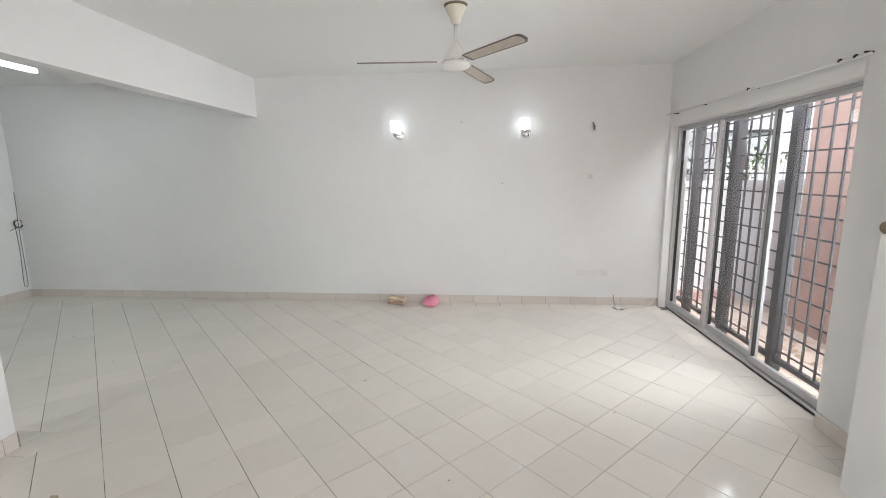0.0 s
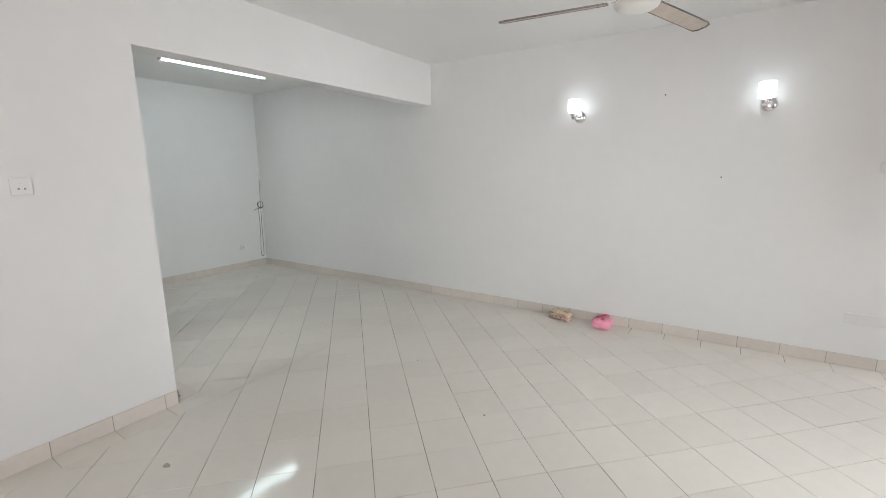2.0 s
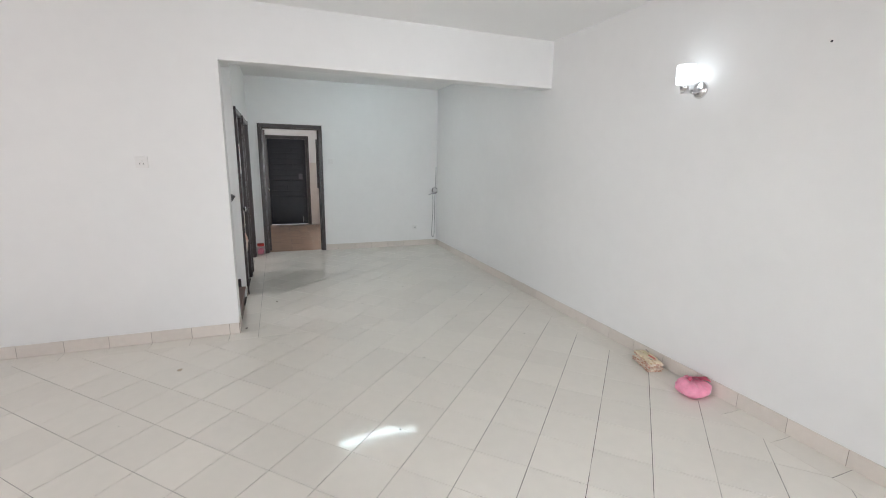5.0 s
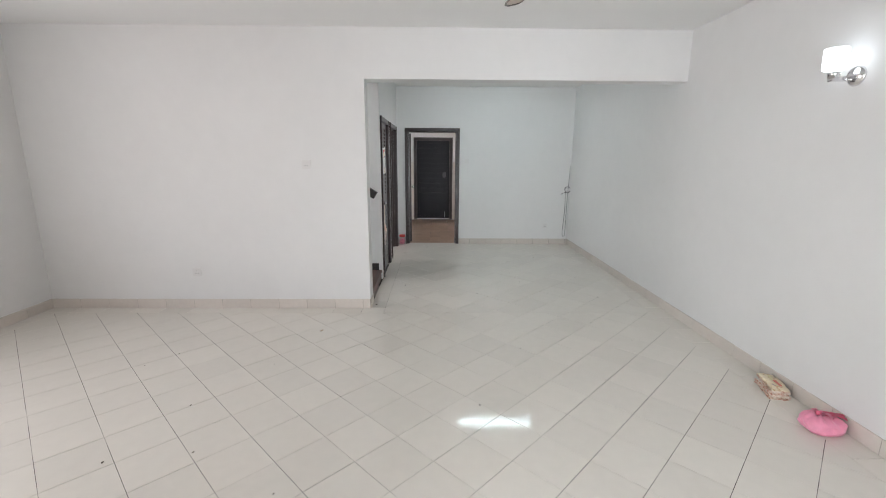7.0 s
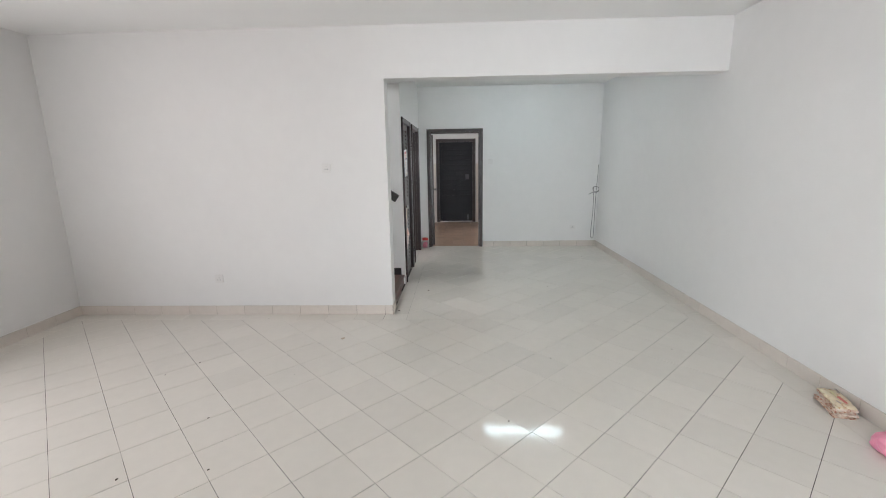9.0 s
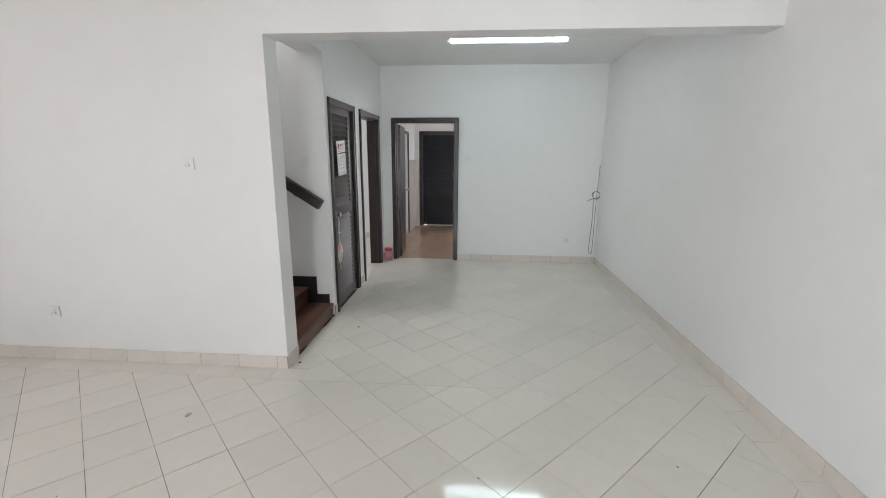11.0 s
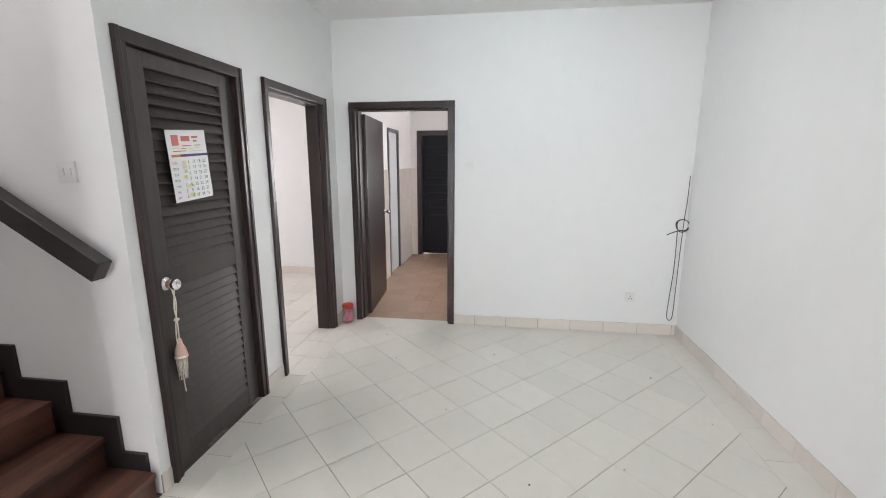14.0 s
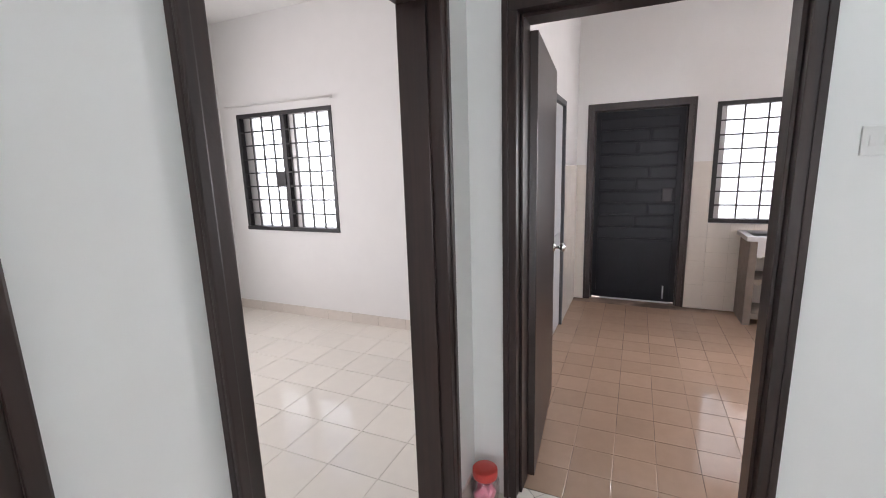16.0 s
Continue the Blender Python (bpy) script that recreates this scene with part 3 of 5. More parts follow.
bar_h = mesh_of("crossbar", boxes((-0.006, 0.006, 2.3, 5.95, -0.006, 0.006)), M_IRON)
for k in range(13):
    o = new("crossbar", bar_h)
    o.parent, o.matrix_parent_inverse = gr, gr.matrix_basis.inverted()
    o.matrix_basis = pose(2.6285, 0, 0.092 + 0.1675 * k)

# ---- grilled windows ----


def grille_window(name, x, y0, y1, z0, z1, cols, rows, mid, label, material, pane, sash_width=0.05):
    """A window in a wall that faces +x, with a square bar grille on the room side."""
    d = thing(name, (x, (y0 + y1) / 2, z0), label, "window", kind="structure")
    w = 0.04
    part("frame_head", rbox(x - 0.09, x + 0.006, y0, y1, z1 - w, z1, 0.003), material, d)
    part("frame_sill", rbox(x - 0.09, x + 0.012, y0, y1, z0, z0 + w, 0.003), material, d)
    part("frame_side", rbox(x - 0.09, x + 0.006, y0, y0 + w, z0 + w, z1 - w, 0.003), material, d)
    part("frame_side", rbox(x - 0.09, x + 0.006, y1 - w, y1, z0 + w, z1 - w, 0.003), material, d)
    for m in mid:
        part("mullion", rbox(x - 0.08, x + 0.004, m - 0.028, m + 0.028, z0 + w, z1 - w, 0.003), material, d)
    for i in range(1, cols):
        q = y0 + w + i * (y1 - y0 - 2 * w) / cols
        if mid and min(abs(q - m) for m in mid) < 0.05:
            continue
        part("bar", boxes((x - 0.020, x - 0.008, q - 0.007, q + 0.007, z0 + w, z1 - w)), material, d)
    for i in range(1, rows):
        q = z0 + w + i * (z1 - z0 - 2 * w) / rows
        part("crossbar", boxes((x - 0.008, x + 0.002, y0 + w, y1 - w, q - 0.007, q + 0.007)), material, d)
    cuts = [y0 + w] + list(mid) + [y1 - w]
    for a, b in zip(cuts, cuts[1:]):
        s = part("sash", boxes((x - 0.075, x - 0.045, a + 0.002, a + sash_width, z0 + w, z1 - w), (x - 0.075, x - 0.045, b - 0.03, b - 0.002, z0 + w, z1 - w)), M_ALU, d, "aluminium sash")
        g = part("pane", boxes((x - 0.062, x - 0.057, a + sash_width, b - 0.03, z0 + w, z1 - w)), pane, s, "bright window pane")
        g.visible_shadow = False
    return d


bw = grille_window("window_bedroom", BW, *BWIN, 8, 8, [-0.19], "black grilled sliding window in the bedroom", M_BLACK, M_GLASS, 0.11)
part("lock_box", rbox(BW - 0.006, BW + 0.014, -0.325, -0.20, 1.36, 1.51, 0.003), M_BLACK, bw, "square black grille lock")
grille_window("window_kitchen", KW, *KWIN, 9, 8, [4.70], "black grilled frosted kitchen window", M_BLACK, M_FROST)
brod = thing("bedroom_curtain_rod", (BW + 0.05, -0.2, 2.17), "thin white curtain rod above the bedroom window", "curtain rod")
part("rod", tube([(BW + 0.05, -0.9, 2.165), (BW + 0.05, 0.47, 2.165)], 0.009), M_PLASTIC, brod)
for y in (-0.85, 0.43):
    part("bracket", rbox(BW, BW + 0.055, y - 0.008, y + 0.008, 2.155, 2.18, 0.003), M_PLASTIC, brod)

# ---- stairs ----
stair = thing("staircase", ((ST + PB) / 2, 2.3, 0), "dark red-brown timber staircase with black side string", "stairs", kind="structure")
NOSE = [2.38 - 0.251 * i for i in range(11)]
TZ = [0.128 + 0.165 * i for i in range(11)]
for i, (yn, z) in enumerate(zip(NOSE, TZ)):
    z0 = 0.0 if i == 0 else TZ[i - 1]
    x = [ST + 0.018, ST + 0.40 + 0.08 * (i % 3), PB - 0.003]
    for a, b in zip(x, x[1:]):
        part("riser_board", rbox(a, b - 0.001, yn - 0.030, yn - 0.012, z0 + (0.0 if i == 0 else 0.001), z - 0.028, 0.001, 1), M_STEP, stair)
    for q0, q1 in ((0.0, 0.10), (0.101, 0.185), (0.186, 0.268)):
        part("tread_board", rbox(x[0], x[2], yn - q1 - 0.002, yn - q0, z - 0.028, z, 0.004 if q0 == 0 else 0.0012, 2), M_STEP, stair)
yend = NOSE[-1] - 0.251
bm = bmesh.new()
for i, (yn, z) in enumerate(zip(NOSE, TZ)):
    hi, lo = yn + 0.082, yn + 0.082 - 0.251
    if i == 0:
        hi = yn - 0.045
    box(bm, ST, ST + 0.016, lo, hi, 0.0 if i == 0 else TZ[i - 1] - 0.05, z + (0.105 if i else 0.088))
part("string_board", bm, M_SKIRT, stair, "black painted stepped skirting board")
part("carcase", boxes(*[(ST + 0.02, PB - 0.003, NOSE[i] - 0.251 - 0.03, NOSE[i] - 0.031, -0.01, TZ[i] - 0.029) for i in range(11)]), M_SKIRT, stair)
structure("stair_landing", boxes((ST, PB, S, yend + 0.01, TZ[-1] - 0.145, TZ[-1])), M_SKIRT, "dark timber stair landing", "landing")

hr = thing("handrail", (ST + 0.06, 1.8, 1.4), "dark timber wall-mounted handrail on metal brackets", "handrail")
bm = rbox(-0.033, 0.033, -0.03, 2.35, -0.055, 0.04, 0.007, 3)
ang = math.degrees(math.atan2(0.615, 0.965))
bm.transform(pose(ST + 0.075, 2.305, 1.148) @ pose(0, 0, 0, 0, 0, 180) @ pose(0, 0, 0, ang))
part("rail", bm, M_RAIL, hr)
for s in (0.28, 1.25, 2.1):
    q = s * math.cos(radians(ang))
    z = 1.148 + s * math.sin(radians(ang))
    part("bracket", tube(spline([(ST + 0.001, 2.305 - q, z - 0.085), (ST + 0.05, 2.305 - q, z - 0.09), (ST + 0.075, 2.305 - q, z - 0.045)]), 0.007), M_BLACK, hr, "bent dark metal bracket")

# ---- ceiling fan ----
fan = thing("ceiling_fan", (-0.11, 3.62, H), "white three-blade ceiling fan with dusty brown blades", "ceiling fan")
FM = pose(-0.11, 3.62, 0)
# Dark disc: hook hole plus the canopy's shadow on the ceiling, put into colour.
part("hook_plate_or_shade", lathe([(0.078, 2.816), (0.088, 2.83)], 13, FM), M_HOLE_SHADE, fan, "dark hook hole with the canopy's shadow smudge painted in")
part("canopy", lathe([(0.022, 2.70), (0.03, 2.705), (0.045, 2.745), (0.065, 2.785), (0.078, 2.812), (0.074, 2.818)], 28, FM), M_CREAM, fan, "cream conical canopy")
part("downrod", lathe([(0.0125, 2.50), (0.0125, 2.71)], 14, FM), M_FANW, fan)
motor = part("motor_cover", lathe([(0.100, 2.440), (0.090, 2.462), (0.066, 2.500), (0.042, 2.540), (0.024, 2.572), (0.014, 2.582)], 32, FM), M_FANW, fan, "white conical motor cover")
part("motor_band", lathe([(0.100, 2.433), (0.106, 2.436), (0.106, 2.441), (0.100, 2.443)], 32, FM), M_CHROME, motor, "thin chrome band")
part("motor_base", lathe([(0.040, 2.385), (0.075, 2.390), (0.102, 2.404), (0.112, 2.420), (0.108, 2.433)], 32, FM), M_FANW, fan, "round white motor base")
for a in (189, 309, 69):
    m = FM @ pose(0, 0, 2.448, 0, 0, a)
    t = pose(0, 0, 0, -13)
    bm = rbox(0.08, 0.19, -0.028, 0.028, -0.004, 0.004, 0.002)
    bm.transform(m @ t)
    arm = part("blade_arm", bm, M_FANW, fan)
    bm = bmesh.new()
    out = [(0.14, -0.046), (0.68, -0.050), (0.712, -0.042), (0.725, -0.02), (0.725, 0.022), (0.70, 0.048), (0.68, 0.050), (0.14, 0.046)]
    for zz, k in ((-0.010, 1), (-0.005, 1)):
        bm.faces.new([bm.verts.new((x, y, zz - 0.02 * (x - 0.17))) for x, y in out][::k])
    bmesh.ops.bridge_loops(bm, edges=bm.edges[:])
    bm.transform(m @ t)
    part("blade", bm, M_BLADE, arm, "dusty beige fan blade")
    bm = bmesh.new()
    ring = out[:]
    for (xa, ya), (xb, yb) in zip(ring, ring[1:] + ring[:1]):
        da, db = Vector((0.43 - xa, -ya)).normalized() * 0.016, Vector((0.43 - xb, -yb)).normalized() * 0.016
        v = [bm.verts.new((x, y, z - 0.02 * (x - 0.17))) for z in (-0.0125, -0.0035) for x, y in ((xa, ya), (xb, yb), (xb + db.x, yb + db.y), (xa + da.x, ya + da.y))]
        for f in ((3, 2, 1, 0), (4, 5, 6, 7), (0, 1, 5, 4), (2, 3, 7, 6)):
            bm.faces.new([v[i] for i in f])
    bm.transform(m @ t)
    part("blade_rim", bm, M_BLADEEDGE, fan, "dark metallic blade rim")

# ---- wall lights, tube light ----


def wall_light(x, label):
    d = thing("wall_light", (x, N, 2.09), label, "wall lamp", "pair of wall lights")
    part("wall_plate", lathe([(0.058, 0.0), (0.058, 0.006), (0.046, 0.022), (0.012, 0.026)], 28, pose(x + 0.03, N, 2.10, 90)), M_CHROME, d, "round chrome wall plate")
    part("arm", rbox(x - 0.018, x + 0.018, N - 0.135, N - 0.018, 2.072, 2.10, 0.005), M_CHROME, d, "flat chrome arm")
    part("lamp_cup", lathe([(0.012, 2.085), (0.030, 2.092), (0.034, 2.125), (0.028, 2.135)], 24, pose(x, N - 0.115, 0)), M_CHROME, d, "chrome lamp cup")
    part("shade", lathe([(0.03, 2.131), (0.052, 2.134), (0.057, 2.143), (0.060, 2.250), (0.056, 2.257), (0.05, 2.255)], 32, pose(x, N - 0.122, 0)), M_SHADE, d, "lit white opal glass shade")
    return d


wall_light(-0.955, "lit chrome wall light with white glass shade")
wall_light(0.565, "lit chrome wall light with white glass shade")

tl = thing("tube_light", (-4.72, 4.09, H), "lit white fluorescent batten on the dining ceiling", "ceiling light")
part("batten", rbox(-4.75, -4.69, 3.47, 4.72, 2.80, 2.83, 0.003), M_PLASTIC, tl)
for y in (3.47, 4.70):
    part("end_cap", rbox(-4.754, -4.686, y, y + 0.02, 2.752, 2.80, 0.003), M_PLASTIC, tl)
part("diffuser", rbox(-4.750, -4.690, 3.491, 4.699, 2.756, 2.799, 0.014, 3), M_DIFFUSER, tl, "glowing white diffuser")

# ---- switches and sockets ----


def plate(name, centre, normal, w, h, label, rockers=1, pins=False, dark=False):
    """A bevelled plastic wall plate; normal is one of +x, -x, +y, -y."""
    turn = {"-y": 0, "+x": 90, "+y": 180, "-x": 270}[normal]
    m = pose(*centre, 0, 0, turn)
    d = thing(name, centre, label, "socket" if pins else "switch")
    bm = rbox(-w / 2, w / 2, -0.0105, 0.0, -h / 2, h / 2, 0.0035)
    bm.transform(m)
    p = part("plate", bm, M_PLASTIC, d)
    for i in range(rockers):
        x = (i - (rockers - 1) / 2) * w / max(rockers, 1) * 0.8
        bm = rbox(x - 0.009, x + 0.009, -0.0145, -0.010, -0.016, 0.016, 0.002)
        bm.transform(m)
        part("rocker", bm, M_PLASTIC, p)
    if pins:
        for x, z in ((-0.011, -0.012), (0.011, -0.012), (0, 0.012)):
            bm = boxes((x - 0.005, x + 0.005, -0.0118, -0.010, z - 0.005, z + 0.005))
            bm.transform(m)
            part("pin_hole", bm, M_PINKINK if dark else M_GREYCABLE, p, "small dark pin hole")
    return d


plate("switch_plate", (1.36, N, 1.585), "-y", 0.088, 0.088, "white wall plate with one dark hole", 0, True)
plate("blank_plate", (1.39, N, 0.405), "-y", 0.27, 0.085, "long white blank socket plate", 0)
plate("socket", (1.585, N, 0.407), "-y", 0.088, 0.088, "white wall socket with red-marked holes", 0, True, True)
plate("switch_plate", (PIER, 1.784, 1.532), "+x", 0.088, 0.09, "white switch plate on the pier wall", 1, True)
plate("socket", (PIER, 0.555, 0.40), "+x", 0.088, 0.088, "white low wall socket", 1, True)
plate("switch_plate", (W, 3.66, 1.54), "+x", 0.085, 0.085, "white switch plate beside the kitchen doorway", 2)
plate("socket", (W, 5.165, 0.35), "+x", 0.088, 0.088, "white low wall socket near the corner", 0, True)
plate("switch_plate", (ST, 2.16, 1.535), "+x", 0.088, 0.088, "white double switch plate in the stairwell", 2)

hook = thing("wall_hook", (1.385, N, 2.14), "bent dark metal wall hook", "hook")
part("hook_plate_or_shade", rbox(1.375, 1.395, N - 0.006, N, 2.12, 2.17, 0.002), M_GREYCABLE, hook)
part("hook_arm", tube(spline([(1.385, N - 0.004, 2.155), (1.37, N - 0.04, 2.165), (1.36, N - 0.05, 2.20)]), 0.006), M_BLACK, hook)
for x, z in ((-0.17, 2.243), (0.32, 1.512)):
    nail = thing("nail", (x, N, z), "small dark nail in the wall", "nail")
    part("nail_head", lathe([(0.004, 0), (0.006, 0.004), (0.006, 0.008), (0.003, 0.009)], 10, pose(x, N, z, 90)), M_INK, nail)

hole = thing("plaster_hole", (1.93, 2.385, 1.35), "small chipped brown hole in the white wall", "hole")
part("chip", lathe([(0.034, 0.0), (0.028, 0.004), (0.012, 0.006)], 9, pose(1.93, 2.385, 1.352, 0, -90) @ Matrix.Diagonal((0.9, 1.1, 1, 1))), M_HOLE_SHADE, hole)

# ---- cables ----
cb = thing("wall_cable", (W + 0.01, 5.56, 0.15), "black and grey cable hanging with a coiled loop", "cable")
x = W + 0.012
part("black_lead", tube(spline([(x, 5.568, 1.46), (x, 5.565, 1.25), (x, 5.556, 1.06), (x, 5.55, 0.75), (x, 5.548, 0.42), (x, 5.545, 0.20), (x, 5.53, 0.15), (x, 5.508, 0.155),
     (x, 5.495, 0.20), (x, 5.50, 0.35), (x, 5.515, 0.65), (x, 5.51, 0.98)]), 0.0032, 6), M_CABLE, cb)
loop = []
for k in range(40):
    a = 2 * math.pi * k / 13
    loop.append((x + 0.008 + 0.0005 * k, 5.54 + 0.052 * math.cos(a) + 0.006 * math.sin(k), 1.028 + 0.055 * math.sin(a)))
part("coil", tube(spline(loop, 3), 0.0035, 6), M_CABLE, cb)
part("loose_end", tube(spline([(x + 0.02, 5.565, 0.99), (x + 0.02, 5.51, 0.985), (x + 0.02, 5.46, 0.965), (x + 0.015, 5.42, 0.945)]), 0.004, 6), M_CABLE, cb)

fc = thing("floor_cable", (1.95, 5.42, 0), "loose white cables lying by the skirting", "cable")
part("white_lead", tube(spline([(2.19, 5.56, 0.085), (2.12, 5.53, 0.03), (2.02, 5.50, 0.008), (1.9, 5.49, 0.008), (1.78, 5.44, 0.008), (1.68, 5.46, 0.012), (1.72, 5.40, 0.008), (1.84, 5.44, 0.008)]), 0.006, 8), M_WHITECABLE, fc)
part("grey_lead", tube(spline([(1.70, 5.575, 0.13), (1.70, 5.565, 0.07), (1.71, 5.52, 0.012), (1.66, 5.45, 0.008), (1.70, 5.37, 0.008), (1.76, 5.36, 0.012), (1.74, 5.42, 0.008)]), 0.005, 8), M_GREYCABLE, fc)
part("plug", rbox(1.69, 1.73, 5.36, 5.41, 0.002, 0.03, 0.006), M_PLASTIC, fc)

# ---- things on the floor ----


def lump(at, size, seed, wave, n=3):
    bm = bmesh.new()
    bmesh.ops.create_icosphere(bm, subdivisions=n, radius=1)
    for v in bm.verts:
        k = noise.noise(v.co * 1.6 + Vector((seed, 0, 0))) * wave + 0.5 * wave * noise.noise(v.co * 4.5 + Vector((0, seed, 0)))
        v.co *= 1 + k
        v.co.z = max(v.co.z, -0.82)
        v.co = Vector((v.co.x * size[0], v.co.y * size[1], (v.co.z + 0.82) * size[2])) + Vector(at)
    for f in bm.faces:
        f.smooth = True
    return bm


BX, BY = -0.56, 5.455
bag = thing("plastic_bag", (BX, BY, 0), "knotted pink plastic bag with something inside", "plastic bag")
KN = Vector((-0.025, -0.01, 0.0))


def bag_body():
    """A squarish filled bag, its film gathered in folds that run to the knot."""
    bm = bmesh.new()
    bmesh.ops.create_icosphere(bm, subdivisions=5, radius=1)
    for v in bm.verts:
        n = v.co.normalized()
        k = (abs(n.x) ** 3.2 + abs(n.y) ** 3.2 + abs(n.z) ** 2.6) ** (-1 / 3.0)
        p = Vector((n.x * 0.090, n.y * 0.104, n.z * 0.054)) * k
        p.z = max(p.z, -0.047) + 0.047
        d = p - KN
        ang, r = math.atan2(d.y, d.x), math.hypot(d.x, d.y)
        up = min(1.0, p.z / 0.08)
        fold = math.sin(7 * ang + 1.8 * math.sin(2 * ang)) + 0.5 * math.sin(13 * ang + 1)
        p.z += up * (0.012 * fold * min(1, r / 0.03) * math.exp(-r / 0.10) - 0.018 * math.exp(-(r / 0.03) ** 2))
        out = 1 + 0.10 * noise.noise(n * 1.9 + Vector((4, 0, 0))) + 0.05 * noise.noise(n * 5.0) + 0.02 * fold * (1 - up)
        v.co = Vector((p.x * out, p.y * out, p.z))
    for f in bm.faces:
        f.smooth = True
    bm.transform(pose(BX, BY, 0, 0, 0, -8))
    return bm


part("bag_body", bag_body(), M_PINK, bag, "crinkled pink plastic film")
part("knot", lump((BX - 0.025, BY - 0.01, 0.088), (0.018, 0.016, 0.014), 8.0, 0.5), M_PINKDEEP, bag, "twisted pink knot")
for turn, length, wide, tone in ((62, 0.125, 0.034, M_PINKDEEP), (35, 0.07, 0.022, M_PINK), (200, 0.045, 0.016, M_PINK)):
    bm = bmesh.new()
    rows = []
    for i in range(12):
        f = i / 11
        rows.append([bm.verts.new((length * f, wide * (0.25 + 0.75 * math.sin(1.9 * f)) * w, 0.014 * math.sin(2.6 * f) - 0.004 * f + 0.004 * math.cos(w * 5 + i * 0.7))) for w in (-1, -0.6, -0.2, 0.2, 0.6, 1)])
    for p, q in zip(rows, rows[1:]):
        for k in range(5):
            bm.faces.new((p[k], p[k + 1], q[k + 1], q[k])).smooth = True
    bmesh.ops.solidify(bm, geom=bm.faces[:], thickness=0.003)
    bm.transform(pose(BX - 0.023, BY - 0.008, 0.101, 0, 0, turn))
    part("bag_ear", bm, tone, bag, "crumpled pink bag end")

bundle = thing("paper_bundle", (-1.0, 5.49, 0), "bundle of pale printed packets with red-brown edges", "paper bundle")
for i, (dx, dy, w, l, rot, mm) in enumerate(((0, 0, 0.112, 0.060, -14, M_CARDRED), (0.006, 0.003, 0.110, 0.058, -11, M_WRAP), (-0.005, -0.003, 0.112, 0.060, -16, M_CARDRED),
                                             (0.005, 0.003, 0.108, 0.057, -12, M_WRAP), (-0.002, 0.0, 0.110, 0.059, -17, M_CARDRED), (0.0, 0.003, 0.106, 0.056, -13, M_CARD))):
    bm = bmesh.new()
    bmesh.ops.create_grid(bm, x_segments=22, y_segments=11, size=1)
    for v in bm.verts:
        k = Vector((v.co.x * 2.2 + i * 3.3, v.co.y * 1.4, i * 0.7))
        lift = 0.007 * noise.noise(k) + 0.006 * noise.noise(k * 2.7) + 0.003 * noise.noise(k * 6.5)
        droop = -0.006 * max(0.0, abs(v.co.x) - 0.75) / 0.25
        edge = 1 + 0.06 * noise.noise(Vector((v.co.y * 3 + i, v.co.x * 2, 4.0)))
        v.co = Vector((v.co.x * w * edge, v.co.y * l * (1 + 0.12 * noise.noise(k * 1.7)), lift + droop))
    bmesh.ops.solidify(bm, geom=bm.faces[:], thickness=0.009)
    for f in bm.faces:
        f.smooth = True
    bm.transform(pose(-1.0 + dx, 5.485 + dy, 0.018 + 0.0125 * i, 3 * math.sin(i * 2.1), 4 * math.cos(i * 1.3), rot))
    part("packet", bm, mm, bundle, ("crumpled brown printed packet", "crumpled faded red packet", "crumpled pale paper")[(M_CARD, M_CARDRED, M_WRAP).index(mm)])
for u, v, w, l, r, tone in ((0.045, 0.005, 0.034, 0.008, 12, M_PINKINK), (-0.06, 0.03, 0.026, 0.006, -6, M_BLADE), (0.075, -0.03, 0.014, 0.005, 30, M_BLADE), (-0.02, -0.01, 0.03, 0.004, 4, M_YELLOW)):
    bm = rbox(-w, w, -l, l, 0.0, 0.004, 0.0015)
    bm.transform(pose(-1.0, 5.488, 0.092, 3 * math.sin(10.5), 4 * math.cos(6.5), -13) @ pose(u, v, 0, 0, 0, r))
    part("print_band", bm, tone, bundle, "printed band on the wrapper")

JX, JY = -6.19, 2.468
jar = thing("plastic_jar", (JX, JY, 0), "clear plastic jar with red lid and pink contents", "jar")
part("jar_body", lathe([(0.050, 0.001), (0.056, 0.008), (0.057, 0.07), (0.057, 0.118), (0.046, 0.135), (0.044, 0.142), (0.040, 0.140), (0.050, 0.115), (0.052, 0.012), (0.02, 0.006)], 28, pose(JX, JY, 0) @ Matrix.Scale(1.1, 4)), M_JAR, jar, "clear ribbed jar wall")
part("jar_lid", lathe([(0.049, 0.136), (0.0505, 0.14), (0.0505, 0.168), (0.046, 0.172), (0.02, 0.172)], 28, pose(JX, JY, 0) @ Matrix.Scale(1.1, 4)), M_RED, jar, "red screw lid")
part("jar_filling", lump((JX, JY, 0.010), (0.045, 0.045, 0.055), 5.0, 0.4, 4), M_PINK, jar, "crumpled pink plastic inside")

# ---- calendar ----
CX0, CX1, CZ0, CZ1, CY = -4.463, -4.185, 1.385, 1.735, DS - 0.004
cal = thing("wall_calendar", ((CX0 + CX1) / 2, CY, CZ0), "paper month calendar hung on the louvre door", "calendar")
bm = bmesh.new()
gx, gz = 12, 14


def sheet_y(i, j, side):
    return CY + 0.0035 - 0.006 * (i / gx - 0.5) ** 2 + 0.0006 * math.sin(j * 0.9) + side


vv = [[[bm.verts.new((CX0 + (CX1 - CX0) * i / gx, sheet_y(i, j, side), CZ0 + (CZ1 - CZ0) * j / gz)) for i in range(gx + 1)] for j in range(gz + 1)] for side in (0.0, 0.0012)]
for k in (0, 1):
    for a, b in zip(vv[k], vv[k][1:]):
        for i in range(gx):
            bm.faces.new((a[i], a[i + 1], b[i + 1], b[i]))
rim = [[v[j][0] for j in range(gz + 1)] + v[gz][1:] + [v[j][gx] for j in range(gz - 1, -1, -1)] + v[0][gx - 1:0:-1] for v in vv]
